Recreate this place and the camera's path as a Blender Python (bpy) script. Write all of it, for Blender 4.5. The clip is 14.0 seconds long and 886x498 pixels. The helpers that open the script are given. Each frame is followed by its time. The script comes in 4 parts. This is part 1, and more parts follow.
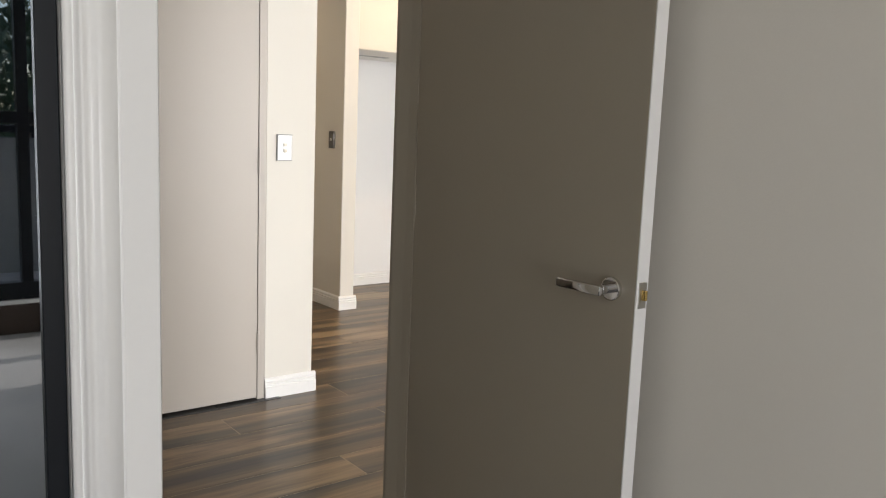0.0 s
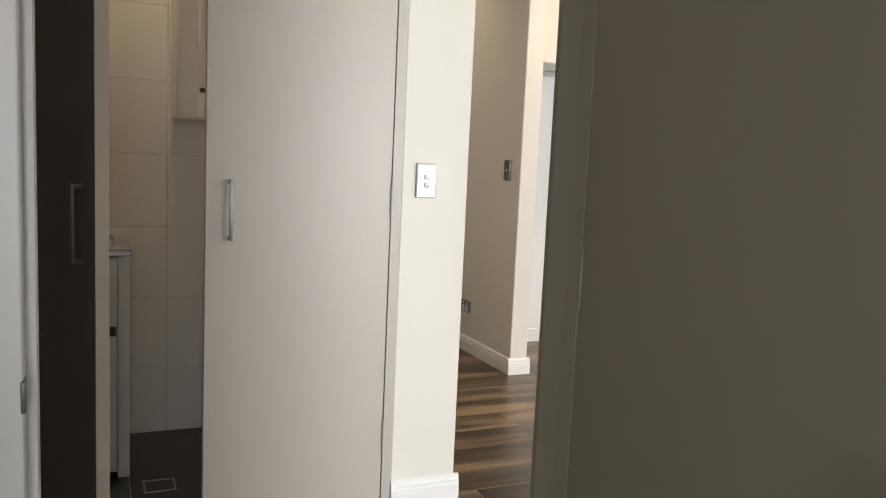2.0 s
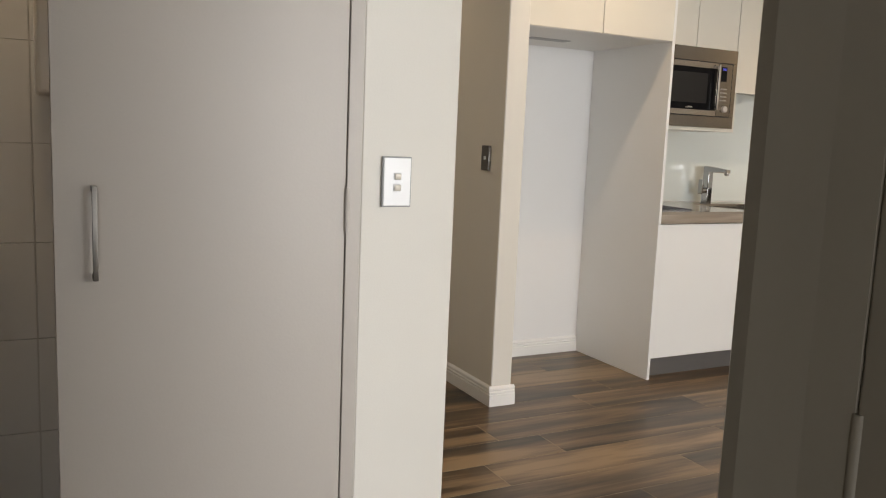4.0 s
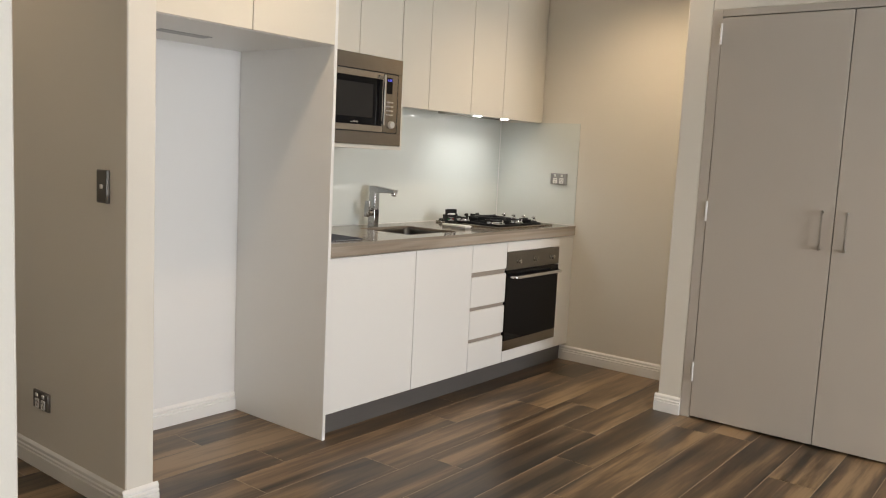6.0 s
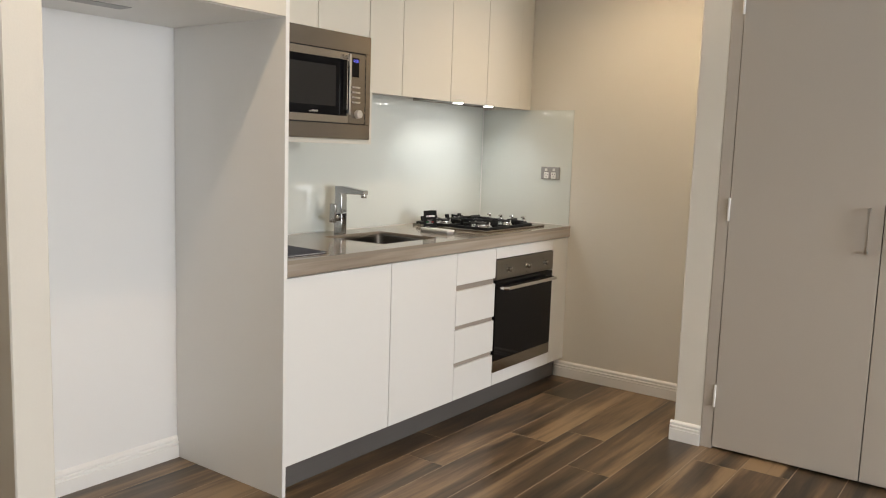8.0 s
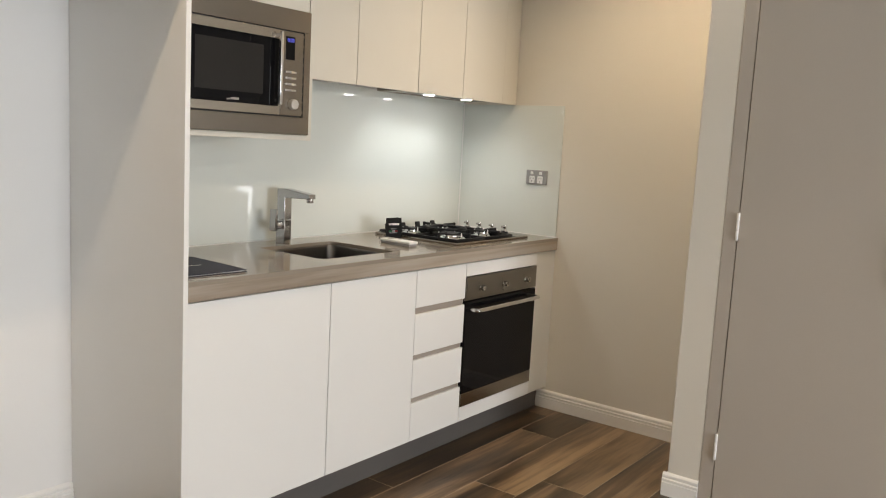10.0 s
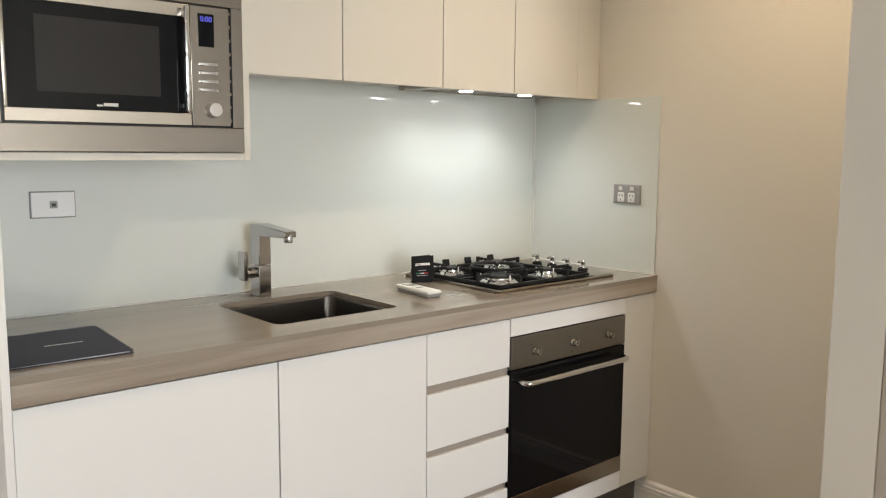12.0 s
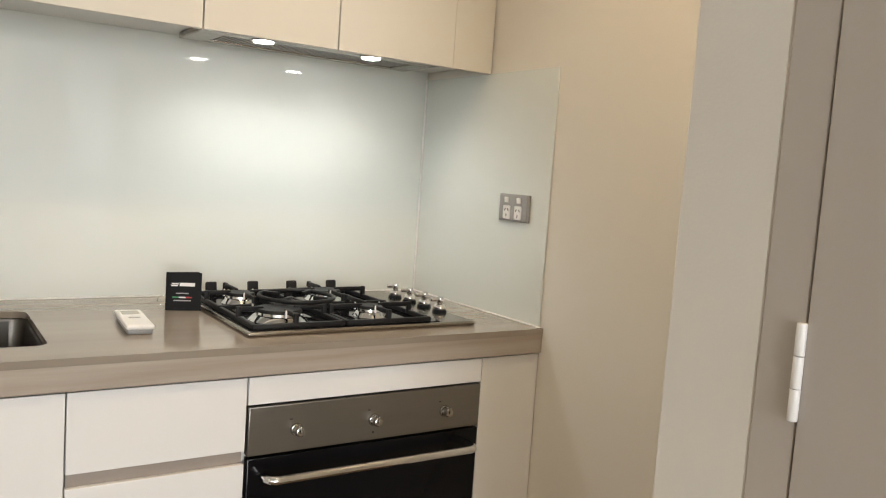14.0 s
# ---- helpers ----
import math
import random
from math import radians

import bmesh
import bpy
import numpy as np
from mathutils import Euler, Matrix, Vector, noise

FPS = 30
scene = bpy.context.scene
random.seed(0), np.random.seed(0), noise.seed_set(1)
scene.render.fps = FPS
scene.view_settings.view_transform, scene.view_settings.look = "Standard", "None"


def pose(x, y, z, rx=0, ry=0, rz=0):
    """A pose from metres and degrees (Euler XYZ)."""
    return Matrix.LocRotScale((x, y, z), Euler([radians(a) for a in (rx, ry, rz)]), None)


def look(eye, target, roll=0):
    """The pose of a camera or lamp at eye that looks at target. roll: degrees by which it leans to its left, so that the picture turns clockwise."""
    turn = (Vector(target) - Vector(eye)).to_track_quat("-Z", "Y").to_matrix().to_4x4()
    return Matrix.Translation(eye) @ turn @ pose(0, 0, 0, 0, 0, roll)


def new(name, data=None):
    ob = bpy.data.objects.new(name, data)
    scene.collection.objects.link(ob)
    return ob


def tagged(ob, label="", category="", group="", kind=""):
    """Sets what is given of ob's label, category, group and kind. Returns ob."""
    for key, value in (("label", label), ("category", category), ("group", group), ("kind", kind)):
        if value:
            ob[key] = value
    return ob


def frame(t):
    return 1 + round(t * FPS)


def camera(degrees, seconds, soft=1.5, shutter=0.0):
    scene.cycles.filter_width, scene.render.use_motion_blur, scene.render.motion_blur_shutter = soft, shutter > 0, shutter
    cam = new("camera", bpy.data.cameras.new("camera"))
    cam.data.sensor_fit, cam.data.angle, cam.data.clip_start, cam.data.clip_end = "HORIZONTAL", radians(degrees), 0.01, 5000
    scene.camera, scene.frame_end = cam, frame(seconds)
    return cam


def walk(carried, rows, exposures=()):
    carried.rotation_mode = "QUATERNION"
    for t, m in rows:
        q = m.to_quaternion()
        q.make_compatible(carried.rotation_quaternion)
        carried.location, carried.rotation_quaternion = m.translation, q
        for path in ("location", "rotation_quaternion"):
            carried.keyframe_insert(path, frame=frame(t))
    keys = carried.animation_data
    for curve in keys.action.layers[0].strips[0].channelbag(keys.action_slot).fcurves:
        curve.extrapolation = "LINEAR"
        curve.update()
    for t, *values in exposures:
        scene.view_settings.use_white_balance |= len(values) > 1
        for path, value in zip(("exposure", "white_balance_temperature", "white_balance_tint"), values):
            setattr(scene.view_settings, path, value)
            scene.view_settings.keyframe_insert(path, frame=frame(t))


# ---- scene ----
cam = camera(57.5, 14.0, soft=1.15)
PATH = [
    (0, (-6.047, -5.43, 1.226), (-4.829, -3.87, 0.944), 2.3),
    (0.5, (-5.905, -5.221, 1.227), (-4.836, -3.56, 0.919), 1.6),
    (1, (-5.774, -5.043, 1.227), (-4.752, -3.346, 0.953), 2.0),
    (1.5, (-5.583, -4.875, 1.232), (-4.712, -3.092, 0.984), 2.5),
    (2, (-5.436, -4.677, 1.227), (-4.637, -2.858, 0.996), 2.6),
    (4.5, (-5.058, -3.688, 1.254), (-4.082, -1.965, 0.974), 2.2),
    (5, (-4.927, -3.531, 1.266), (-3.833, -1.877, 1.006), 2.1),
    (5.5, (-4.815, -3.408, 1.285), (-3.491, -1.929, 1.04), 2.9),
    (6, (-4.731, -3.25, 1.319), (-3.168, -2.024, 1.091), 2.8),
    (6.5, (-4.655, -3.117, 1.334), (-3.02, -1.99, 1.095), 1.9),
    (7, (-4.509, -3.038, 1.325), (-2.899, -1.878, 1.076), 1.6),
    (7.5, (-4.361, -2.95, 1.326), (-2.785, -1.745, 1.073), 2.3),
    (8, (-4.245, -2.827, 1.335), (-2.643, -1.656, 1.086), 1.9),
    (8.5, (-4.139, -2.725, 1.35), (-2.489, -1.619, 1.118), 1.5),
    (9, (-3.991, -2.702, 1.356), (-2.352, -1.58, 1.123), 2.3),
    (11.5, (-2.933, -2.49, 1.352), (-1.525, -1.095, 1.084), 1.1),
    (12, (-2.598, -2.4, 1.363), (-1.298, -0.899, 1.124), 0.4),
    (12.5, (-2.254, -2.36, 1.343), (-1.119, -0.73, 1.106), 1.3),
    (13, (-1.983, -2.274, 1.321), (-0.894, -0.614, 1.074), 2.7),
    (13.5, (-1.651, -2.212, 1.326), (-0.476, -0.608, 1.103), 2.6),
    (14, (-1.377, -2.206, 1.283), (-0.268, -0.552, 1.099), 4.0),
]
walk(cam, [(t, look(eye, target, roll)) for t, eye, target, roll in PATH],
     [(0, 0.14, 7250, 15), (2.2, 0.04, 7050, 14), (4.6, -0.36, 7250, 15), (7, -0.17, 7050, 14), (9.2, -0.18, 7100, 14), (11.5, -0.14, 6950, 13), (14, -0.06, 7150, 14)])

# ---------------------------------------------------------------- light
world = bpy.data.worlds.new("world")
scene.world = world
world.use_nodes = True
wn = world.node_tree.nodes
sky = wn.new("ShaderNodeTexSky")
sky.sky_type, sky.sun_disc = "NISHITA", False
sky.sun_elevation, sky.sun_rotation = radians(62), radians(200)
wn["Background"].inputs["Strength"].default_value = 0.12
world.node_tree.links.new(sky.outputs[0], wn["Background"].inputs["Color"])


def lamp(name, kind, m, energy, colour, **more):
    d = bpy.data.lights.new(name, kind)
    d.energy, d.color = energy, colour
    for k, v in more.items():
        if k == "size":
            d.size = v
        elif k == "size_y":
            d.shape, d.size_y = "RECTANGLE", v
        elif k == "angle":
            d.angle = v
        elif k == "radius":
            d.shadow_soft_size = v
        elif k == "cone":
            d.spot_size, d.spot_blend = v, 0.75
    ob = new(name, d)
    ob.matrix_world = m
    return ob


lamp("sun", "SUN", look((-1.6, -4.4, 8.8), (0, 0, 0)), 2.4, (1, 0.95, 0.88), angle=radians(0.5))
lamp("window_light_living", "AREA", look((-2.75, -8.1, 1.3), (-2.7, 0, 1.15)), 255, (0.83, 0.92, 1.0), size=2.4, size_y=2.1)
lamp("window_light_bedroom", "AREA", look((-6.25, -8.08, 1.25), (-6.0, 0, 1.2)), 55, (0.86, 0.93, 1.0), size=1.2, size_y=2.0)
WARM, COOL = (1.0, 0.79, 0.54), (0.88, 0.96, 1.0)
WATTS = 34.0  # a ceiling downlight

# ---------------------------------------------------------------- materials


class Nodes:
    def __init__(self, name):
        self.mat = bpy.data.materials.new(name)
        self.mat.use_nodes = True
        self.tree = self.mat.node_tree
        self.bsdf = self.tree.nodes["Principled BSDF"]

    def add(self, kind, **inputs):
        n = self.tree.nodes.new("ShaderNode" + kind)
        for k, v in inputs.items():
            n.inputs[k.replace("_", " ")].default_value = v
        return n

    def link(self, a, b):
        self.tree.links.new(a, b)

    def set(self, **kw):
        for k, v in kw.items():
            self.bsdf.inputs[k.replace("_", " ")].default_value = v


def rgba(c):
    return (*c, 1.0)


def surface(name, colour, rough=0.5, metal=0.0, grain=60.0, vary=0.05, bump=0.02, big=1.5, coat=0.0, stretch=(1, 1, 1), spec=0.5):
    """A painted, metal or plastic surface with two scales of variation and a fine relief."""
    n = Nodes(name)
    tc = n.add("TexCoord")
    mp = n.add("Mapping", Scale=stretch)
    n.link(tc.outputs["Object"], mp.inputs["Vector"])
    fine = n.add("TexNoise", Scale=grain, Detail=4.0)
    wide = n.add("TexNoise", Scale=big, Detail=2.0)
    n.link(mp.outputs[0], fine.inputs["Vector"])
    n.link(tc.outputs["Object"], wide.inputs["Vector"])
    mix = n.add("Math")
    mix.operation = "MULTIPLY_ADD"
    n.link(fine.outputs[0], mix.inputs[0])
    mix.inputs[1].default_value = 0.5
    n.link(wide.outputs[0], mix.inputs[2])
    ramp = n.add("ValToRGB")
    a, b = ramp.color_ramp.elements
    a.position, b.position = 0.25, 1.0
    a.color = rgba([max(0, c * (1 - vary)) for c in colour])
    b.color = rgba([min(1, c * (1 + vary)) for c in colour])
    n.link(mix.outputs[0], ramp.inputs[0])
    n.link(ramp.outputs[0], n.bsdf.inputs["Base Color"])
    rr = n.add("MapRange")
    rr.inputs["To Min"].default_value, rr.inputs["To Max"].default_value = rough * 0.95, min(1, rough * 1.05)
    n.link(wide.outputs[0], rr.inputs["Value"])
    n.link(rr.outputs[0], n.bsdf.inputs["Roughness"])
    n.set(Metallic=metal, Coat_Weight=coat, Specular_IOR_Level=spec)
    if bump:
        bp = n.add("Bump", Strength=bump, Distance=0.01)
        n.link(fine.outputs[0], bp.inputs["Height"])
        n.link(bp.outputs[0], n.bsdf.inputs["Normal"])
    return n.mat


def emitter(name, colour, strength):
    n = Nodes(name)
    n.set(Base_Color=rgba(colour), Emission_Color=rgba(colour), Emission_Strength=strength)
    return n.mat


def grained(name, dark, mid, light, long_axis=0, rough=0.4, vein=7.0, bump=0.02, coat=0.0, seeded=True, stretch=0.09):
    """Streaked timber look: bands warped along one axis, shifted for every piece."""
    n = Nodes(name)
    tc = n.add("TexCoord")
    info = n.add("ObjectInfo")
    off = n.add("VectorMath")
    off.operation = "MULTIPLY_ADD"
    comb = n.add("CombineXYZ")
    for k in range(3):
        n.link(info.outputs["Random"], comb.inputs[k])
    n.link(comb.outputs[0], off.inputs[0])
    off.inputs[1].default_value = (37, 53, 19) if seeded else (0, 0, 0)
    geo = n.add("NewGeometry")
    n.link(geo.outputs["Position"], off.inputs[2])
    mp = n.add("Mapping")
    sc = [1.0, 1.0, 1.0]
    sc[long_axis] = stretch
    mp.inputs["Scale"].default_value = sc
    n.link(off.outputs[0], mp.inputs["Vector"])
    warp = n.add("TexNoise", Scale=2.4, Detail=2.0)
    n.link(mp.outputs[0], warp.inputs["Vector"])
    w2 = n.add("VectorMath")
    w2.operation = "MULTIPLY_ADD"
    n.link(warp.outputs["Color"], w2.inputs[0])
    w2.inputs[1].default_value = (0.35, 0.35, 0.35)
    n.link(mp.outputs[0], w2.inputs[2])
    band = n.add("TexNoise", Scale=vein, Detail=6.0, Roughness=0.55)
    n.link(w2.outputs[0], band.inputs["Vector"])
    fine = n.add("TexNoise", Scale=vein * 12, Detail=3.0)
    n.link(mp.outputs[0], fine.inputs["Vector"])
    tot = n.add("Math")
    tot.operation = "MULTIPLY_ADD"
    n.link(fine.outputs[0], tot.inputs[0])
    tot.inputs[1].default_value = 0.12
    n.link(band.outputs[0], tot.inputs[2])
    ramp = n.add("ValToRGB")
    cr = ramp.color_ramp
    cr.elements[0].position, cr.elements[0].color = 0.43, rgba(dark)
    cr.elements[1].position, cr.elements[1].color = 0.69, rgba(light)
    e = cr.elements.new(0.56)
    e.color = rgba(mid)
    n.link(tot.outputs[0], ramp.inputs[0])
    hue = n.add("HueSaturation")
    mr = n.add("MapRange")
    mr.inputs["To Min"].default_value, mr.inputs["To Max"].default_value = 0.82, 1.18
    n.link(info.outputs["Random"], mr.inputs["Value"])
    if seeded:
        n.link(mr.outputs[0], hue.inputs["Value"])
    n.link(ramp.outputs[0], hue.inputs["Color"])
    n.link(hue.outputs[0], n.bsdf.inputs["Base Color"])
    rr = n.add("MapRange")
    rr.inputs["To Min"].default_value, rr.inputs["To Max"].default_value = rough * 0.8, rough * 1.25
    n.link(band.outputs[0], rr.inputs["Value"])
    n.link(rr.outputs[0], n.bsdf.inputs["Roughness"])
    n.set(Coat_Weight=coat)
    bp = n.add("Bump", Strength=bump, Distance=0.01)
    n.link(tot.outputs[0], bp.inputs["Height"])
    n.link(bp.outputs[0], n.bsdf.inputs["Normal"])
    return n.mat


WALL = surface("wall_paint", (0.76, 0.728, 0.665), 0.6, grain=220, vary=0.02, bump=0.05, big=0.8)
NICHE = surface("niche_white_paint", (0.84, 0.84, 0.84), 0.55, grain=220, vary=0.015, bump=0.05, big=0.8)
TRIM = surface("trim_gloss_white", (0.86, 0.855, 0.84), 0.3, grain=90, vary=0.015, bump=0.01)
DOOR_PAINT = surface("door_paint_beige", (0.485, 0.443, 0.398), 0.42, grain=160, vary=0.025, bump=0.03)
# darkened copy of the door paint: shade on these faces put into colour
DOOR_SHADED = surface("door_paint_shaded", (0.335, 0.298, 0.240), 0.42, grain=160, vary=0.03, bump=0.03)
CEIL = surface("ceiling_white", (0.78, 0.775, 0.75), 0.8, grain=150, vary=0.02, bump=0.03)
WHITE_FRONT = surface("laminate_white", (0.84, 0.84, 0.83), 0.28, grain=140, vary=0.01, bump=0.008, coat=0.15)
CREAM_FRONT = surface("laminate_cream", (0.70, 0.668, 0.595), 0.3, grain=140, vary=0.012, bump=0.008)
CARCASS = surface("melamine_white", (0.78, 0.77, 0.74), 0.4, grain=140, vary=0.02, bump=0.01)
KICK = surface("kickboard_grey", (0.16, 0.15, 0.145), 0.38, metal=0.3, grain=60, vary=0.1, stretch=(0.1, 1, 1))
STEEL = surface("brushed_steel", (0.30, 0.268, 0.232), 0.24, metal=1.0, grain=300, vary=0.06, bump=0.02, stretch=(0.02, 1, 1))
DOOR_STEEL = surface("polished_door_steel", (0.52, 0.47, 0.41), 0.2, metal=1.0, grain=300, vary=0.05, bump=0.01, stretch=(0.02, 1, 1))
SINK_STEEL = surface("sink_steel", (0.36, 0.34, 0.32), 0.32, metal=1.0, grain=200, vary=0.08, bump=0.01)
CHROME = surface("chrome", (0.72, 0.72, 0.73), 0.07, metal=1.0, grain=40, vary=0.02, bump=0.0)
TAP_CHROME = surface("soft_chrome", (0.52, 0.52, 0.53), 0.14, metal=1.0, grain=60, vary=0.03, bump=0.0)
PANEL_STEEL = surface("oven_panel_steel", (0.25, 0.235, 0.215), 0.38, metal=1.0, grain=300, vary=0.06, bump=0.02, stretch=(0.02, 1, 1))
KNOB = surface("dark_chrome", (0.42, 0.40, 0.37), 0.16, metal=1.0, grain=80, vary=0.03, bump=0.0)
SATIN = surface("satin_nickel", (0.52, 0.50, 0.47), 0.3, metal=1.0, grain=120, vary=0.04, bump=0.005)
BLACK_GLASS = surface("black_glass", (0.005, 0.005, 0.006), 0.05, grain=5, vary=0.05, bump=0.0, spec=0.16)
BLACK_IRON = surface("cast_iron", (0.010, 0.010, 0.011), 0.5, grain=250, vary=0.2, bump=0.08, spec=0.3)
BLACK_FRAME = surface("black_powdercoat", (0.008, 0.010, 0.013), 0.4, grain=250, vary=0.1, bump=0.02, spec=0.2)
GREY_PLASTIC = surface("grey_plastic", (0.33, 0.33, 0.33), 0.4, grain=100, vary=0.03)
WHITE_PLASTIC = surface("white_plastic", (0.84, 0.84, 0.83), 0.35, grain=100, vary=0.01, bump=0.004)
DARK_PLASTIC = surface("dark_plastic", (0.03, 0.03, 0.032), 0.4, grain=100, vary=0.1)
TILE_WHITE = surface("wall_tile_white", (0.74, 0.73, 0.70), 0.12, grain=20, vary=0.02, bump=0.01)
GROUT = surface("grout_grey", (0.60, 0.58, 0.54), 0.8, grain=200, vary=0.1, bump=0.05)
TILE_DARK = surface("floor_tile_dark", (0.022, 0.022, 0.024), 0.35, grain=60, vary=0.25, bump=0.03)
CARPET = surface("carpet_grey", (0.19, 0.185, 0.18), 0.95, grain=400, vary=0.25, bump=0.4)
SPLASH = surface("backpainted_glass", (0.71, 0.745, 0.715), 0.045, grain=10, vary=0.01, bump=0.0, coat=0.3)
SILICONE = surface("white_silicone", (0.85, 0.85, 0.83), 0.4, grain=80, vary=0.02)
MIRROR = surface("mirror_silver", (0.50, 0.55, 0.60), 0.015, metal=1.0, grain=5, vary=0.01, bump=0.0)
LED = emitter("led_lens", (0.92, 0.97, 1.0), 60.0)
LED_WARM = emitter("downlight_lens", (1.0, 0.80, 0.56), 20.0)
DISPLAY = emitter("blue_display", (0.12, 0.14, 0.95), 0.45)
TILE_PLANK = grained("timber_look_tile", (0.022, 0.015, 0.009), (0.105, 0.067, 0.036), (0.28, 0.188, 0.105), 0, rough=0.32, vein=8.0, stretch=0.075)
# front edge: stronger veins, and window light put in as paler stone
EDGE_STONE = grained("benchtop_edge", (0.255, 0.205, 0.160), (0.375, 0.318, 0.265), (0.46, 0.41, 0.36), 0, rough=0.22, vein=9.0, bump=0.004, coat=0.15, seeded=False, stretch=0.05)
STONE = grained("benchtop_stone", (0.268, 0.228, 0.186), (0.292, 0.250, 0.206), (0.316, 0.272, 0.226), 0, rough=0.13, vein=5.0, bump=0.004, coat=0.2, seeded=False, stretch=0.06)

# ---------------------------------------------------------------- mesh helpers


def box_bm(x0, x1, y0, y1, z0, z1, bevel=0.0, seg=2):
    bm = bmesh.new()
    bmesh.ops.create_cube(bm, size=1)
    bmesh.ops.scale(bm, vec=(x1 - x0, y1 - y0, z1 - z0), verts=bm.verts)
    bmesh.ops.translate(bm, vec=((x0 + x1) / 2, (y0 + y1) / 2, (z0 + z1) / 2), verts=bm.verts)
    if bevel:
        bmesh.ops.bevel(bm, geom=bm.edges[:], offset=bevel, segments=seg, profile=0.5, affect="EDGES")
    return bm


def cyl_bm(r0, r1, depth, segs=24, m=None, bevel=0.0):
    segs = max(segs, 18)
    bm = bmesh.new()
    bmesh.ops.create_cone(bm, cap_ends=True, segments=segs, radius1=r0, radius2=r1, depth=depth)
    if bevel:
        rim = [e for e in bm.edges if len(e.link_faces) == 2 and any(len(f.verts) > 4 for f in e.link_faces)]
        bmesh.ops.bevel(bm, geom=rim, offset=bevel, segments=2, profile=0.5, affect="EDGES")
    if m is not None:
        bmesh.ops.transform(bm, matrix=m, verts=bm.verts)
    return bm


def join(*bms):
    out = bms[0]
    for b in bms[1:]:
        me = bpy.data.meshes.new("tmp")
        b.to_mesh(me)
        out.from_mesh(me)
        bpy.data.meshes.remove(me)
        b.free()
    return out


def moved(bm, m):
    bmesh.ops.transform(bm, matrix=m, verts=bm.verts)
    return bm


def prism_bm(profile, length):
    """A profile in (y, z) drawn out along x."""
    bm = bmesh.new()
    a = [bm.verts.new((0, y, z)) for y, z in profile]
    b = [bm.verts.new((length, y, z)) for y, z in profile]
    n = len(profile)
    for k in range(n):
        bm.faces.new((a[k], a[(k + 1) % n], b[(k + 1) % n], b[k]))
    bm.faces.new(a[::-1])
    bm.faces.new(b)
    bmesh.ops.recalc_face_normals(bm, faces=bm.faces)
    return bm


def tube_bm(points, radius, segs=16, closed=False):
    """A round bar along points."""
    segs = max(segs, 16)
    bm = bmesh.new()
    pts = [Vector(p) for p in points]
    rings = []
    n = len(pts)
    for k, p in enumerate(pts):
        q, r = (pts[(k - 1) % n], pts[(k + 1) % n]) if closed else (pts[max(k - 1, 0)], pts[min(k + 1, n - 1)])
        d = (r - q).normalized()
        up = Vector((0, 0, 1)) if abs(d.z) < 0.9 else Vector((1, 0, 0))
        s = d.cross(up).normalized()
        u = s.cross(d)
        rings.append([bm.verts.new(p + radius * (math.cos(a) * s + math.sin(a) * u)) for a in [2 * math.pi * j / segs for j in range(segs)]])
    for k in range(n if closed else n - 1):
        a, b = rings[k], rings[(k + 1) % n]
        for j in range(segs):
            bm.faces.new((a[j], a[(j + 1) % segs], b[(j + 1) % segs], b[j]))
    if not closed:
        bm.faces.new(rings[0])
        bm.faces.new(rings[-1][::-1])
    bmesh.ops.recalc_face_normals(bm, faces=bm.faces)
    return bm


def finish(name, bm, mat, smooth=True):
    me = bpy.data.meshes.new(name)
    bm.to_mesh(me)
    bm.free()
    me.materials.append(mat)
    if smooth:
        me.shade_smooth()
        me.set_sharp_from_angle(angle=radians(25))
        # broad faces stay flat, so that only the rounded edges are blended
        for p in me.polygons:
            vs = [me.vertices[i].co for i in p.vertices]
            if len(vs) > 6 or min((a - b).length for a, b in zip(vs, vs[1:] + vs[:1])) > 0.0145:
                p.use_smooth = False
    return new(name, me)


def part(name, bm, mat, parent, label=""):
    ob = finish(name, bm, mat)
    ob.parent = parent
    if label:
        tagged(ob, label)
    return ob


def thing(name, label, category, group="", at=(0, 0, 0), kind=""):
    ob = new(name)
    ob.empty_display_size = 0.05
    ob.location = at
    return tagged(ob, label, category, group, kind)


def struct(name, bm, mat, label="", category="wall"):
    return tagged(finish(name, bm, mat, smooth=False), label, category, "", "structure")


def wall(name, x0, x1, y0, y1, z0=0.0, z1=2.7, mat=None, label="plain painted plasterboard wall"):
    return struct(name, box_bm(x0, x1, y0, y1, z0, z1, 0.004, 1), mat or WALL, label)


SKIRT = [(0, 0), (-0.016, 0), (-0.016, 0.054), (-0.0105, 0.0565), (-0.0105, 0.0595), (-0.0150, 0.062), (-0.0145, 0.0685), (-0.0085, 0.0715), (-0.0085, 0.075), (-0.0115, 0.0775), (-0.0105, 0.085), (-0.005, 0.0915), (0, 0.094)]


def skirting(x0, y0, x1, y1, name="baseboard"):
    """Moulded skirting from one floor point to another; its face lies to the right of the way."""
    d = Vector((x1 - x0, y1 - y0, 0))
    bm = prism_bm(SKIRT, d.length)
    ob = finish(name, bm, TRIM)
    ob.matrix_world = pose(x0, y0, 0, 0, 0, math.degrees(math.atan2(d.y, d.x)))
    return tagged(ob, "white gloss moulded timber skirting board", "baseboard", "", "structure")

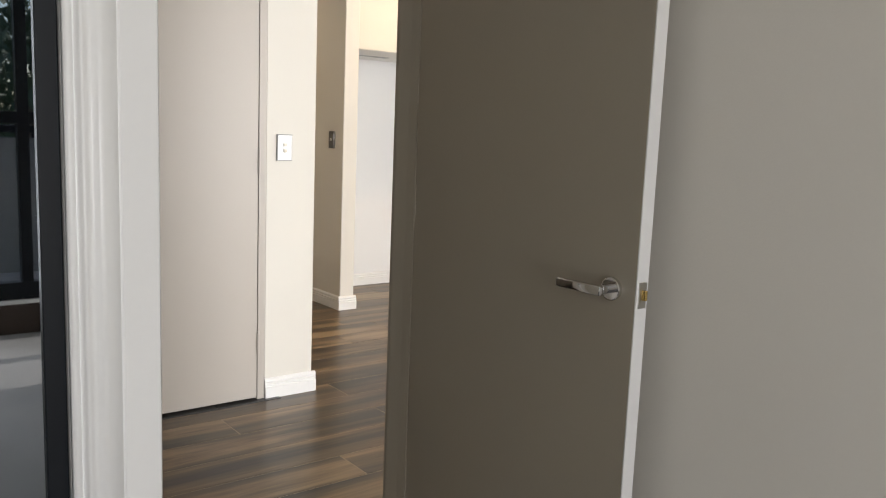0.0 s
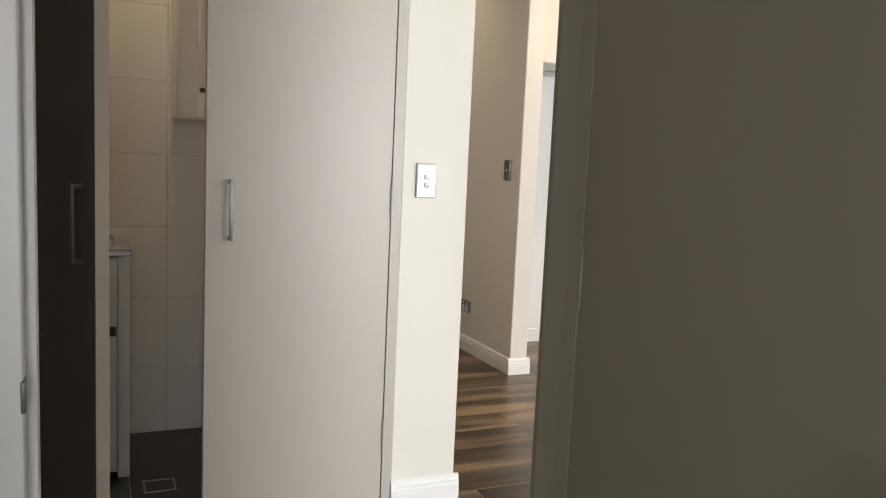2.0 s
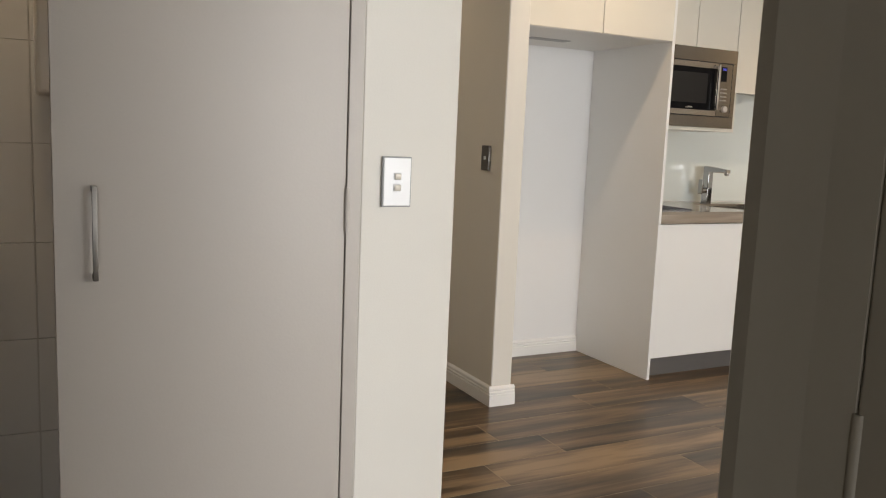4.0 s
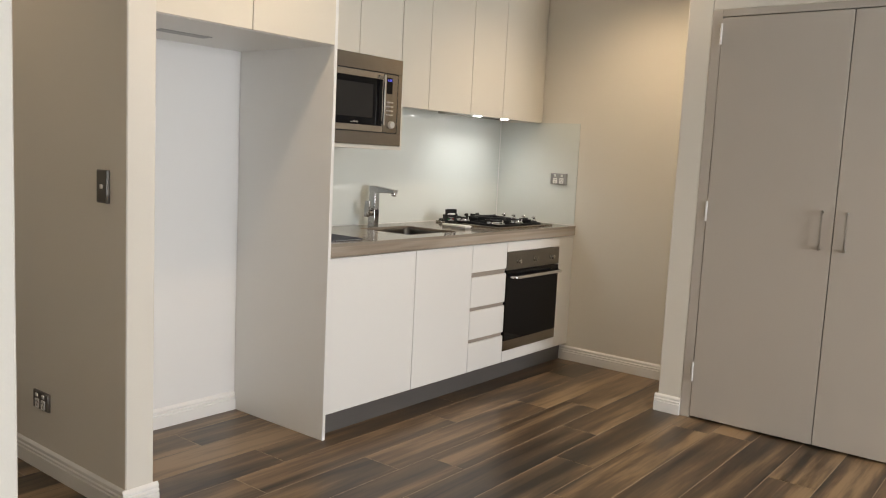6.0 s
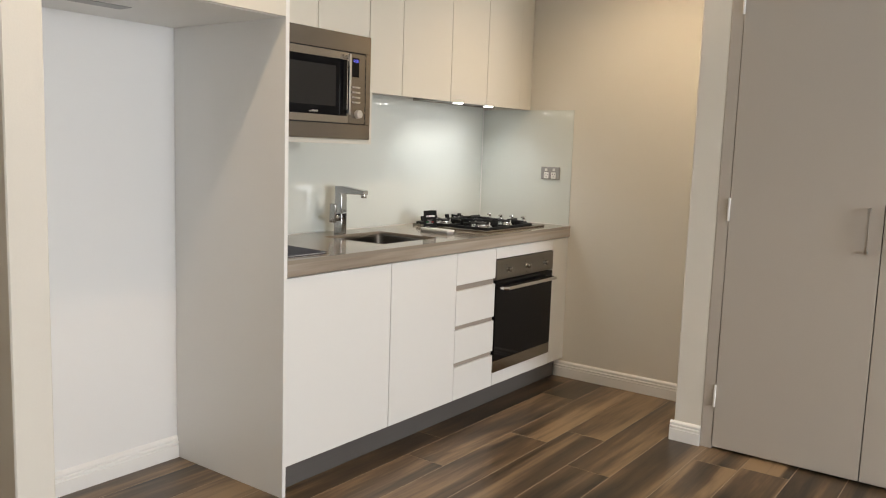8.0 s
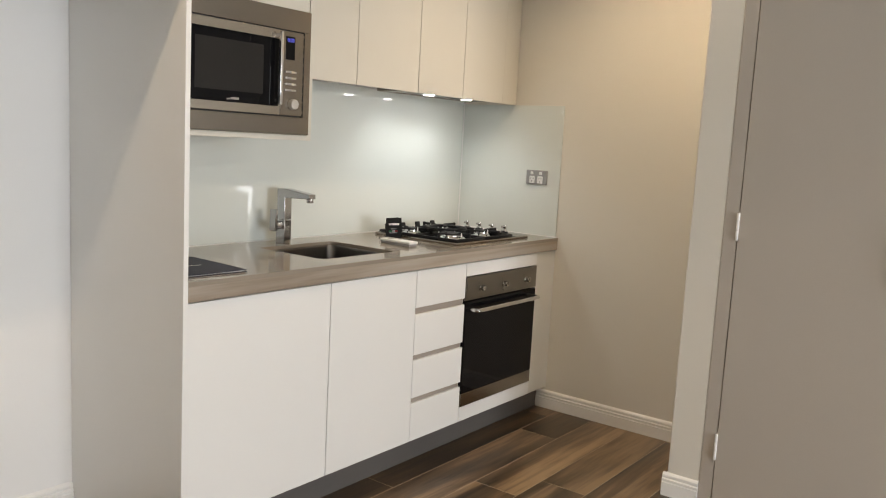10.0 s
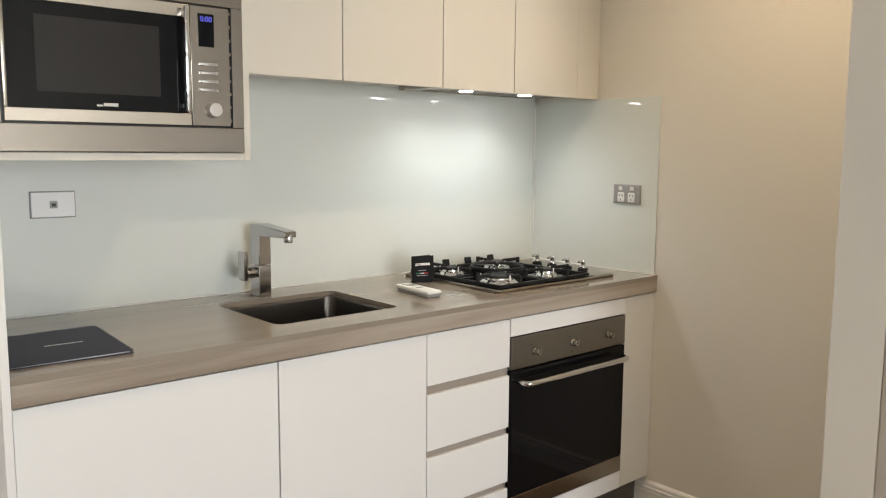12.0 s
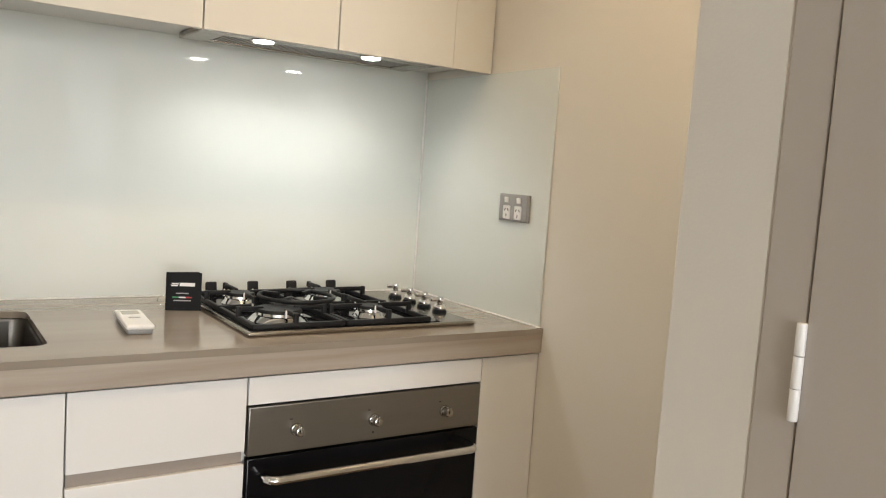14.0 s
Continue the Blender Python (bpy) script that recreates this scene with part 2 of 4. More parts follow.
# ---------------------------------------------------------------- the setting
H = 2.7
SUB = surface("grout_tan", (0.38, 0.31, 0.235), 0.8, grain=200, vary=0.1, bump=0.05)
floor = struct("floor", box_bm(-9.2, 2.0, -8.4, 2.4, -0.20, -0.0008), SUB, "tan grout bed under timber-look floor tiles", "floor")
ceiling = struct("ceiling", box_bm(-9.2, 2.0, -8.4, 2.4, H, H + 0.12), CEIL, "plain white ceiling", "ceiling")
wall("wall_kitchen_back", -3.142, 0.0, 0.0, 0.12, mat=NICHE, label="white painted wall behind the kitchen")
wall("wall_kitchen_side", 0.0, 0.12, -1.55, 0.12)
wall("wall_cupboard_return", -0.60, 0.12, -1.68, -1.55)
wall("wall_cupboard_head", -0.60, -0.48, -2.99, -1.68, 2.12, H)
wall("wall_cupboard_back", 0.0, 0.12, -3.1, -1.68)
wall("wall_living_side", -0.60, -0.48, -8.3, -2.99)
wall("wall_entry_spur", -3.250, -3.142, -0.72, 2.3)
wall("wall_laundry_pier", -4.487, -4.245, -2.150, 2.3)
wall("wall_laundry_head", -5.72, -4.487, -2.150, -2.05, 2.12, H)
wall("wall_laundry_left", -7.0, -5.745, -2.150, -2.05)
wall("wall_hall_end", -7.1, -7.0, -3.7, -1.0)
wall("wall_entry_end", -4.3, -3.1, 2.3, 2.4)
wall("wall_door_left", -5.90, -5.546, -3.62, -3.475)
wall("wall_door_left_far", -7.1, -5.90, -3.62, -3.475)
wall("wall_door_right", -4.65, -4.46, -3.62, -3.475)
wall("wall_door_head", -5.546, -4.65, -3.62, -3.475, 2.08, H)
wall("wall_bedroom_side", -4.58, -4.46, -8.3, -3.62)
wall("wall_robe_nib", -5.76, -5.666, -4.284, -3.62)
wall("wall_robe_head", -9.0, -5.76, -4.284, -4.17, 2.2, H)
wall("wall_robe_back", -9.0, -5.90, -3.74, -3.62)
wall("wall_bedroom_far", -9.12, -9.0, -8.3, -3.62)
# window walls
for n, x0, x1, a, b, y in (("living", -4.46, -0.6, -4.00, -1.50, -8.2), ("bedroom", -9.0, -4.58, -7.9, -4.6, -8.15)):
    wall("wall_window_" + n + "_jamb", x0, a, y - 0.1, y + 0.05)
    wall("wall_window_" + n + "_jamb_far", b, x1, y - 0.1, y + 0.05)
    wall("wall_window_" + n + "_head", a, b, y - 0.1, y + 0.05, 2.35, H)
carpet = struct("floor_bedroom", box_bm(-9.0, -4.58, -8.10, -3.625, -0.005, 0.004), CARPET, "grey loop pile bedroom carpet", "carpet")
laundry_base = struct("floor_laundry", box_bm(-5.9, -4.49, -2.13, -1.15, -0.005, 0.001), GROUT, "dark grout between laundry floor tiles", "floor")
wall("wall_laundry_back", -5.95, -4.49, -1.15, -1.05, mat=GROUT, label="grey grout behind glossy wall tiles")
wall("wall_laundry_inner_left", -5.95, -5.87, -2.05, -1.15)

# skirtings
skirting(0.0, -0.56, 0.0, -1.55)
skirting(-0.60, -1.5345, -0.60, -1.678)
skirting(0.0, -1.55, -0.600, -1.55)
skirting(-3.250, 2.3, -3.250, -0.720)
skirting(-3.266, -0.720, -3.126, -0.720)
skirting(-3.142, -0.720, -3.142, 0.0)
skirting(-3.142, 0.0, -2.241, 0.0)
skirting(-4.486, -2.150, -4.229, -2.150)
skirting(-4.245, -2.150, -4.245, 2.3)
skirting(-5.666, -4.284, -5.666, -3.62)
skirting(-4.58, -3.62, -4.58, -8.1)
skirting(-0.60, -2.99, -0.60, -8.1)

# ---------------------------------------------------------------- doors


def lever_set(door, x, y, z):
    """Round rose with a tapered lever on the -x face, pointing to +y."""
    rose = part("rose", cyl_bm(0.0265, 0.0255, 0.012, 32, pose(x - 0.006, y, z, 0, 90, 0), 0.003), CHROME, door, "polished chrome round rose")
    neck = cyl_bm(0.010, 0.010, 0.045, 20, pose(x - 0.030, y, z, 0, 90, 0))
    arm = box_bm(x - 0.060, x - 0.042, y - 0.012, y + 0.118, z - 0.011, z + 0.011, 0.005, 3)
    part("lever", join(neck, arm), CHROME, door, "polished chrome lever handle")
    return rose


bedroom_door = thing("door_1", "open flush bedroom door with shade-darkened face and white edges", "door", kind="structure")
# leaf face carries its shade in the colour, the edge stays white
part("leaf", box_bm(-4.688, -4.651, -4.357, -3.548, 0.012, 2.052, 0.0025), DOOR_SHADED, bedroom_door)
part("edge_strip", box_bm(-4.6875, -4.6515, -4.360, -4.3565, 0.012, 2.052), TRIM, bedroom_door, "white painted door edge")
lever_set(bedroom_door, -4.688, -4.297, 0.908)
plate = part("latch_plate", box_bm(-4.681, -4.658, -4.3625, -4.3590, 0.874, 0.931, 0.0012), SATIN, bedroom_door, "steel latch faceplate")
bolt = part("latch_bolt", box_bm(-4.674, -4.665, -4.372, -4.3610, 0.892, 0.914, 0.002), surface("brass", (0.6, 0.42, 0.16), 0.25, metal=1.0), bedroom_door, "brass latch bolt")
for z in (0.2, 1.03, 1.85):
    part("hinge", cyl_bm(0.005, 0.005, 0.1, 16, pose(-4.6855, -3.549, z)), DOOR_SHADED, bedroom_door)

jamb = thing("door_frame", "white timber frame of the bedroom doorway with shade-darkened hinge jamb", "door frame", kind="structure")
part("jamb_strike", box_bm(-5.5455, -5.511, -3.628, -3.467, 0, 2.08, 0.003), TRIM, jamb)
part("jamb_stop", box_bm(-5.5115, -5.498, -3.585, -3.54, 0, 2.068, 0.002), TRIM, jamb)
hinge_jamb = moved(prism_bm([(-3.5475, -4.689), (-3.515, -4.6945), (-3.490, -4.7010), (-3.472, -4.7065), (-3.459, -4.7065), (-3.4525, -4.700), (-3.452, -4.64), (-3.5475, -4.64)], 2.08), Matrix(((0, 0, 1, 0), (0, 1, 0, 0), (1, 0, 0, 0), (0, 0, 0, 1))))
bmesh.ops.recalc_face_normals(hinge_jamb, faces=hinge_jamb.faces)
# same darkened paint stands in for the shade on this jamb
part("jamb_hinge", hinge_jamb, DOOR_SHADED, jamb, "hinge jamb with its shade in the colour")
part("jamb_head", box_bm(-5.5455, -4.650, -3.628, -3.467, 2.062, 2.09, 0.003), TRIM, jamb)
part("strike_plate", box_bm(-5.5135, -5.508, -3.632, -3.606, 0.899, 0.938, 0.001), KICK, jamb, "steel strike plate")


def bar_handle(parent, x, y, z0, z1, axis, mat=None):
    """A slim square D handle standing off a face; axis is the way the face looks."""
    dx, dy = axis
    t = 0.005
    out = 0.028
    if dy:
        bar = box_bm(x - t, x + t, y + dy * out - 0.004, y + dy * out + 0.004, z0, z1, 0.0015)
        a = box_bm(x - t, x + t, min(y, y + dy * out), max(y, y + dy * out), z0, z0 + 0.012, 0.0015)
        b = box_bm(x - t, x + t, min(y, y + dy * out), max(y, y + dy * out), z1 - 0.012, z1, 0.0015)
    else:
        bar = box_bm(x + dx * out - 0.004, x + dx * out + 0.004, y - t, y + t, z0, z1, 0.0015)
        a = box_bm(min(x, x + dx * out), max(x, x + dx * out), y - t, y + t, z0, z0 + 0.012, 0.0015)
        b = box_bm(min(x, x + dx * out), max(x, x + dx * out), y - t, y + t, z1 - 0.012, z1, 0.0015)
    return part("handle", join(bar, a, b), mat or SATIN, parent, "slim satin metal bar handle")


# laundry cupboard: one leaf shut, the other standing open
shut = thing("door_2", "closed flush beige laundry cupboard door with bar handle", "door", kind="structure")
part("leaf", box_bm(-5.118, -4.524, -2.152, -2.117, 0.012, 2.085, 0.002), DOOR_PAINT, shut)
# darker metal than the linen handles: its dim reflection is put into colour
bar_handle(shut, -5.046, -2.152, 0.938, 1.124, (0, -1), PANEL_STEEL)
for z in (0.27, 1.075, 1.9):
    part("hinge", cyl_bm(0.0055, 0.0055, 0.10, 12, pose(-4.521, -2.157, z)), DOOR_PAINT, shut)
ajar = thing("door_3", "open flush laundry cupboard door with dark face and pale edge", "door", at=(-5.712, -2.150, 0), kind="structure")
# face much darker than the shut leaf, edge in the same beige
part("leaf", box_bm(0, 0.592, -0.0345, 0.0, 0.012, 2.085, 0.001), surface("door_face_dark", (0.19, 0.178, 0.16), 0.26, grain=160, vary=0.04, bump=0.02), ajar)
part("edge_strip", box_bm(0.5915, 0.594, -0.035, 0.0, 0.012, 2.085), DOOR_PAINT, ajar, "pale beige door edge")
# darkest handle metal, again standing in for a dim reflection
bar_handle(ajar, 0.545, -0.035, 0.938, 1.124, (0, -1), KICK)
ajar.rotation_euler = (0, 0, radians(-58))
frame_2 = thing("laundry_door_frame", "beige painted timber frame of the laundry cupboard", "door frame", kind="structure")
part("jamb", box_bm(-4.521, -4.487, -2.153, -2.05, 0, 2.10, 0.002), DOOR_PAINT, frame_2)
part("jamb", box_bm(-5.745, -5.714, -2.153, -2.05, 0, 2.10, 0.002), DOOR_PAINT, frame_2)
part("head", box_bm(-5.745, -4.487, -2.153, -2.05, 2.088, 2.12, 0.002), DOOR_PAINT, frame_2)

# linen cupboard beside the kitchen
linen = thing("linen_cupboard", "closed beige built-in double-door cupboard with bar handles", "cupboard")
part("jamb", box_bm(-0.602, -0.50, -1.731, -1.680, 0, 2.12, 0.002), DOOR_PAINT, linen)
part("jamb", box_bm(-0.602, -0.50, -2.99, -2.955, 0, 2.12, 0.002), DOOR_PAINT, linen)
part("head", box_bm(-0.602, -0.50, -2.955, -1.7315, 2.085, 2.12, 0.002), DOOR_PAINT, linen)
for a, b, h, s in ((-2.343, -1.734, -2.292, -1.732), (-2.952, -2.347, -2.402, -2.954)):
    leaf = part("door", box_bm(-0.604, -0.57, a, b, 0.012, 2.08, 0.002), DOOR_PAINT, linen)
    hd = bar_handle(leaf, -0.604, h, 0.962, 1.150, (-1, 0))
    for z in (0.252, 1.105, 2.0):
        k = [cyl_bm(0.0055, 0.0055, 0.034, 12, pose(-0.609, s, z + dz), 0.001) for dz in (-0.0345, 0, 0.0345)]
        part("hinge", join(*k), TRIM, leaf, "white painted knuckle hinge")

# ---------------------------------------------------------------- wardrobe with a mirror
robe = thing("wardrobe", "built-in wardrobe with black-framed mirrored sliding doors", "wardrobe")
ARCH = [(0, 0.0), (-0.013, 0.0), (-0.013, 0.010), (-0.006, 0.0120), (-0.006, 0.0145), (-0.020, 0.017), (-0.021, 0.0225), (-0.015, 0.0265), (-0.014, 0.034),
        (-0.019, 0.0385), (-0.019, 0.048), (-0.0165, 0.051), (-0.0165, 0.0645), (-0.010, 0.0665), (-0.010, 0.0685), (-0.013, 0.0705), (-0.013, 0.119), (-0.011, 0.1215), (0, 0.1215)]
arch = prism_bm(ARCH, 2.25)
arch = moved(arch, Matrix(((0, 0, 1, -5.789), (0, 1, 0, -4.284), (1, 0, 0, 0), (0, 0, 0, 1))))
bmesh.ops.recalc_face_normals(arch, faces=arch.faces)
part("architrave", arch, TRIM, robe, "white gloss moulded architrave")
part("reveal", box_bm(-5.789, -5.760, -4.282, -4.17, 0, 2.2, 0.002), TRIM, robe)
for k, x in enumerate((-5.790, -6.775)):
    sash = part("sliding_door", join(box_bm(x - 0.028, x, -4.275 + 0.03 * k, -4.25 + 0.03 * k, 0.02, 2.19, 0.002), box_bm(x - 1.0, x - 0.972, -4.275 + 0.03 * k, -4.25 + 0.03 * k, 0.02, 2.19, 0.002),
                                     box_bm(x - 0.973, x - 0.027, -4.275 + 0.03 * k, -4.25 + 0.03 * k, 0.02, 0.05), box_bm(x - 0.973, x - 0.027, -4.275 + 0.03 * k, -4.25 + 0.03 * k, 2.15, 2.19)), BLACK_FRAME, robe, "black metal sliding door frame")
    part("mirror", box_bm(x - 0.972, x - 0.028, -4.266 + 0.03 * k, -4.262 + 0.03 * k, 0.05, 2.15), MIRROR, sash, "silver mirror pane")
part("track", box_bm(-7.9, -5.790, -4.284, -4.17, 0.004, 0.02, 0.001), BLACK_FRAME, robe)

# ---------------------------------------------------------------- kitchen
FY = -0.637  # front of the doors
tall = thing("fridge_surround", "white tall panel and overhead cupboard round an empty fridge space", "cabinet")
part("side_panel", box_bm(-2.240, -2.223, -0.648, -0.002, 0.0, 2.55, 0.001), WHITE_FRONT, tall)
part("bottom", box_bm(-3.139, -2.241, -0.630, -0.004, 1.770, 1.786, 0.001), CARCASS, tall)
part("vent_slot", box_bm(-2.86, -2.62, -0.305, -0.235, 1.7675, 1.7705), GREY_PLASTIC, tall, "thin pale vent strip")
for a, b in ((-3.139, -2.684), (-2.680, -2.242)):
    part("door", box_bm(a, b, -0.650, -0.632, 1.772, 2.55, 0.0015), CREAM_FRONT, tall)

base = thing("base_cabinet", "white two-door kitchen base cabinet under the sink", "cabinet", "kitchen base units")
part("carcass", box_bm(-2.222, -1.128, -0.615, -0.02, 0.112, 0.70, 0.001), CARCASS, base)
for a, b in ((-2.220, -1.617), (-1.613, -1.131)):
    part("door", box_bm(a, b, FY, FY + 0.018, 0.113, 0.837, 0.0015), WHITE_FRONT, base)
drawers = thing("drawer_cabinet", "white four-drawer kitchen base cabinet with recessed grips", "cabinet", "kitchen base units")
part("carcass", box_bm(-1.127, -0.786, -0.610, -0.02, 0.112, 0.835, 0.001), CARCASS, drawers)
WOODGRIP = surface("grip_taupe", (0.36, 0.31, 0.27), 0.4, grain=120, vary=0.05)
for a, b in ((0.681, 0.837), (0.482, 0.653), (0.299, 0.460), (0.113, 0.277)):
    part("drawer_front", box_bm(-1.128, -0.786, FY, FY + 0.018, a, b, 0.0015), WHITE_FRONT, drawers)
for a, b in ((0.653, 0.681), (0.460, 0.482), (0.277, 0.299)):
    part("grip_rail", box_bm(-1.126, -0.788, FY + 0.012, FY + 0.024, a - 0.004, b + 0.004, 0.001), WOODGRIP, drawers, "taupe recessed grip rail")
oven_unit = thing("oven_cabinet", "white base cabinet housing the oven", "cabinet", "kitchen base units")
part("top_rail", box_bm(-0.782, -0.185, FY, FY + 0.018, 0.778, 0.837, 0.0015), WHITE_FRONT, oven_unit)
part("bottom_rail", box_bm(-0.782, -0.185, FY, FY + 0.018, 0.113, 0.178, 0.0015), WHITE_FRONT, oven_unit)
part("end_filler", box_bm(-0.182, -0.002, FY + 0.002, FY + 0.020, 0.113, 0.837, 0.0015), CARCASS, oven_unit)
part("carcass", box_bm(-0.785, -0.766, -0.612, -0.02, 0.112, 0.835), CARCASS, oven_unit)
part("carcass", box_bm(-0.196, -0.178, -0.612, -0.02, 0.112, 0.835), CARCASS, oven_unit)
kick = tagged(finish("kickboard", box_bm(-2.222, -0.002, -0.585, -0.57, 0.0, 0.112, 0.001), KICK), "dark grey metallic kickboard under the kitchen units", "kickboard", "", "structure")

# benchtop with a cut-out for the sink
TOP = 0.904
SX0, SX1, SY0, SY1 = -1.555, -1.145, -0.528, -0.160
bench = thing("benchtop", "taupe stone-look kitchen benchtop with veined front edge", "benchtop")


def bench_bm():
    bm = bmesh.new()
    r = 0.026
    outer = [bm.verts.new((x, y, TOP)) for x, y in ((-0.001, -0.001), (-2.222, -0.001), (-2.222, -0.644), (-0.001, -0.644))]
    arcs = []
    for cx, cy, a0 in ((SX1 - r, SY1 - r, 0), (SX0 + r, SY1 - r, 90), (SX0 + r, SY0 + r, 180), (SX1 - r, SY0 + r, 270)):
        arcs.append([bm.verts.new((cx + r * math.cos(radians(a0 + 15 * k)), cy + r * math.sin(radians(a0 + 15 * k)), TOP)) for k in range(7)])
    for c in range(4):
        for k in range(6):
            bm.faces.new((outer[c], arcs[c][k + 1], arcs[c][k]))
        d = (c + 1) % 4
        bm.faces.new((outer[c], outer[d], arcs[d][0], arcs[c][6]))
    bmesh.ops.recalc_face_normals(bm, faces=bm.faces)
    r = bmesh.ops.extrude_face_region(bm, geom=bm.faces[:])
    bmesh.ops.translate(bm, vec=(0, 0, -0.015), verts=[v for v in r["geom"] if isinstance(v, bmesh.types.BMVert)])
    bmesh.ops.recalc_face_normals(bm, faces=bm.faces)
    return bm


slab = part("slab", bench_bm(), STONE, bench)
part("apron", box_bm(-2.222, -0.001, -0.6438, -0.605, 0.841, 0.8892, 0.0015), EDGE_STONE, bench, "taupe mitred front edge")
part("rear_bead", box_bm(-2.222, -0.010, -0.012, -0.006, TOP, TOP + 0.004, 0.0015), SILICONE, bench, "white silicone bead")
part("side_bead", box_bm(-0.012, -0.006, -0.638, -0.012, TOP, TOP + 0.004, 0.0015), SILICONE, bench, "white silicone bead")

# glass splashback
splash = thing("splashback", "pale green-white back-painted glass splashback", "splashback", kind="structure")
part("rear_sheet", box_bm(-2.222, -0.007, -0.006, -0.0005, 0.908, 1.60, 0.0008), SPLASH, splash)
part("side_sheet", box_bm(-0.006, -0.0005, -0.632, -0.007, 0.908, 1.573, 0.0008), SPLASH, splash)
part("corner_bead", box_bm(-0.011, -0.006, -0.011, -0.006, 0.908, 1.575, 0.001), SILICONE, splash, "white silicone bead")

# overhead cupboards
upper = thing("wall_cupboard", "cream handleless overhead kitchen cupboards", "cabinet")
part("carcass", box_bm(-1.600, -0.003, -0.322, -0.008, 1.597, 2.55, 0.001), CARCASS, upper)
for a, b in ((-1.597, -1.217), (-1.213, -0.821), (-0.817, -0.483), (-0.479, -0.1355), (-0.1350, -0.004)):
    part("door", box_bm(a, b, -0.340, -0.323, 1.573, 2.55, 0.0008), CREAM_FRONT, upper)
mwc = thing("microwave_cupboard", "cream overhead cupboard holding a built-in microwave", "cabinet")
part("side", box_bm(-1.621, -1.603, -0.492, -0.008, 1.338, 2.55, 0.001), CREAM_FRONT, mwc)
part("shelf", box_bm(-2.222, -1.6215, -0.492, -0.008, 1.338, 1.356, 0.001), CREAM_FRONT, mwc)
part("top_shelf", box_bm(-2.222, -1.6215, -0.470, -0.008, 1.790, 1.806, 0.001), CARCASS, mwc)
for a, b in ((-2.220, -1.928), (-1.924, -1.624)):
    part("door", box_bm(a, b, -0.490, -0.472, 1.786, 2.55, 0.0015), CREAM_FRONT, mwc)

# ---------------------------------------------------------------- oven
oven = thing("oven", "built-in steel and black glass electric oven", "oven", at=(-0.484, FY, 0.477))


def at(bm, ob):
    return moved(bm, Matrix.Translation(-Vector(ob.location)))


def opart(name, bm, mat, parent, owner, label=""):
    return part(name, at(bm, owner), mat, parent, label)


opart("body", box_bm(-0.764, -0.198, -0.618, -0.06, 0.185, 0.770), DARK_PLASTIC, oven, oven)
panel = opart("control_panel", box_bm(-0.781, -0.187, -0.641, -0.620, 0.669, 0.774, 0.002), PANEL_STEEL, oven, oven, "brushed steel control panel")
door = opart("door", box_bm(-0.781, -0.187, -0.641, -0.620, 0.243, 0.664, 0.003), BLACK_GLASS, oven, oven, "black glass oven door")
opart("door_trim", box_bm(-0.781, -0.187, -0.64, -0.622, 0.181, 0.2415, 0.002), STEEL, oven, oven, "steel strip under the door")
pts = [(-0.748, -0.641, 0.627)] + [(-0.748 + 0.02 * (1 - math.cos(a)), -0.666 - 0.02 * math.sin(a), 0.627) for a in (0.3, 0.8, 1.2, 1.57)]
pts += [(-0.240 + 0.02 * math.sin(a) - 0.0, -0.666 - 0.02 * math.cos(a), 0.627) for a in (0, 0.4, 0.8, 1.3)] + [(-0.220, -0.641, 0.627)]
opart("handle", tube_bm(pts, 0.0095, 14), CHROME, door, oven, "chrome tubular towel-bar handle")
for x in (-0.674, -0.485, -0.292):
    opart("knob", join(cyl_bm(0.0145, 0.0135, 0.006, 28, pose(x, -0.645, 0.717, 90, 0, 0), 0.0015), cyl_bm(0.0115, 0.0105, 0.020, 24, pose(x, -0.657, 0.717, 90, 0, 0), 0.003),
                       box_bm(x - 0.002, x + 0.002, -0.67, -0.65, 0.715, 0.731, 0.001)), KNOB, panel, oven, "small dark polished knob")
    opart("dial_mark", box_bm(x - 0.016, x - 0.010, -0.6416, -0.6409, 0.739, 0.7415), DARK_PLASTIC, panel, oven)
opart("indicator", cyl_bm(0.003, 0.003, 0.002, 12, pose(-0.485, -0.6415, 0.687, 90, 0, 0)), DARK_PLASTIC, panel, oven)

# ---------------------------------------------------------------- gas hob
hob = thing("gas_hob", "steel four-burner gas hob with black cast-iron trivets", "hob", at=(-0.466, -0.310, TOP))
HX0, HX1, HY0, HY1 = -0.762, -0.160, -0.562, -0.065
tray = box_bm(HX0, HX1, HY0, HY1, TOP, TOP + 0.012, 0.005, 3)
opart("tray", tray, STEEL, hob, hob, "brushed steel tray")
opart("spill_well", box_bm(HX0 + 0.011, HX1 - 0.100, HY0 + 0.012, HY1 - 0.012, TOP + 0.0118, TOP + 0.0135, 0.0005), BLACK_GLASS, hob, hob, "black enamel spill well")
BURN = ((-0.655, -0.205, 0.034), (-0.410, -0.190, 0.040), (-0.645, -0.440, 0.050), (-0.405, -0.445, 0.030))
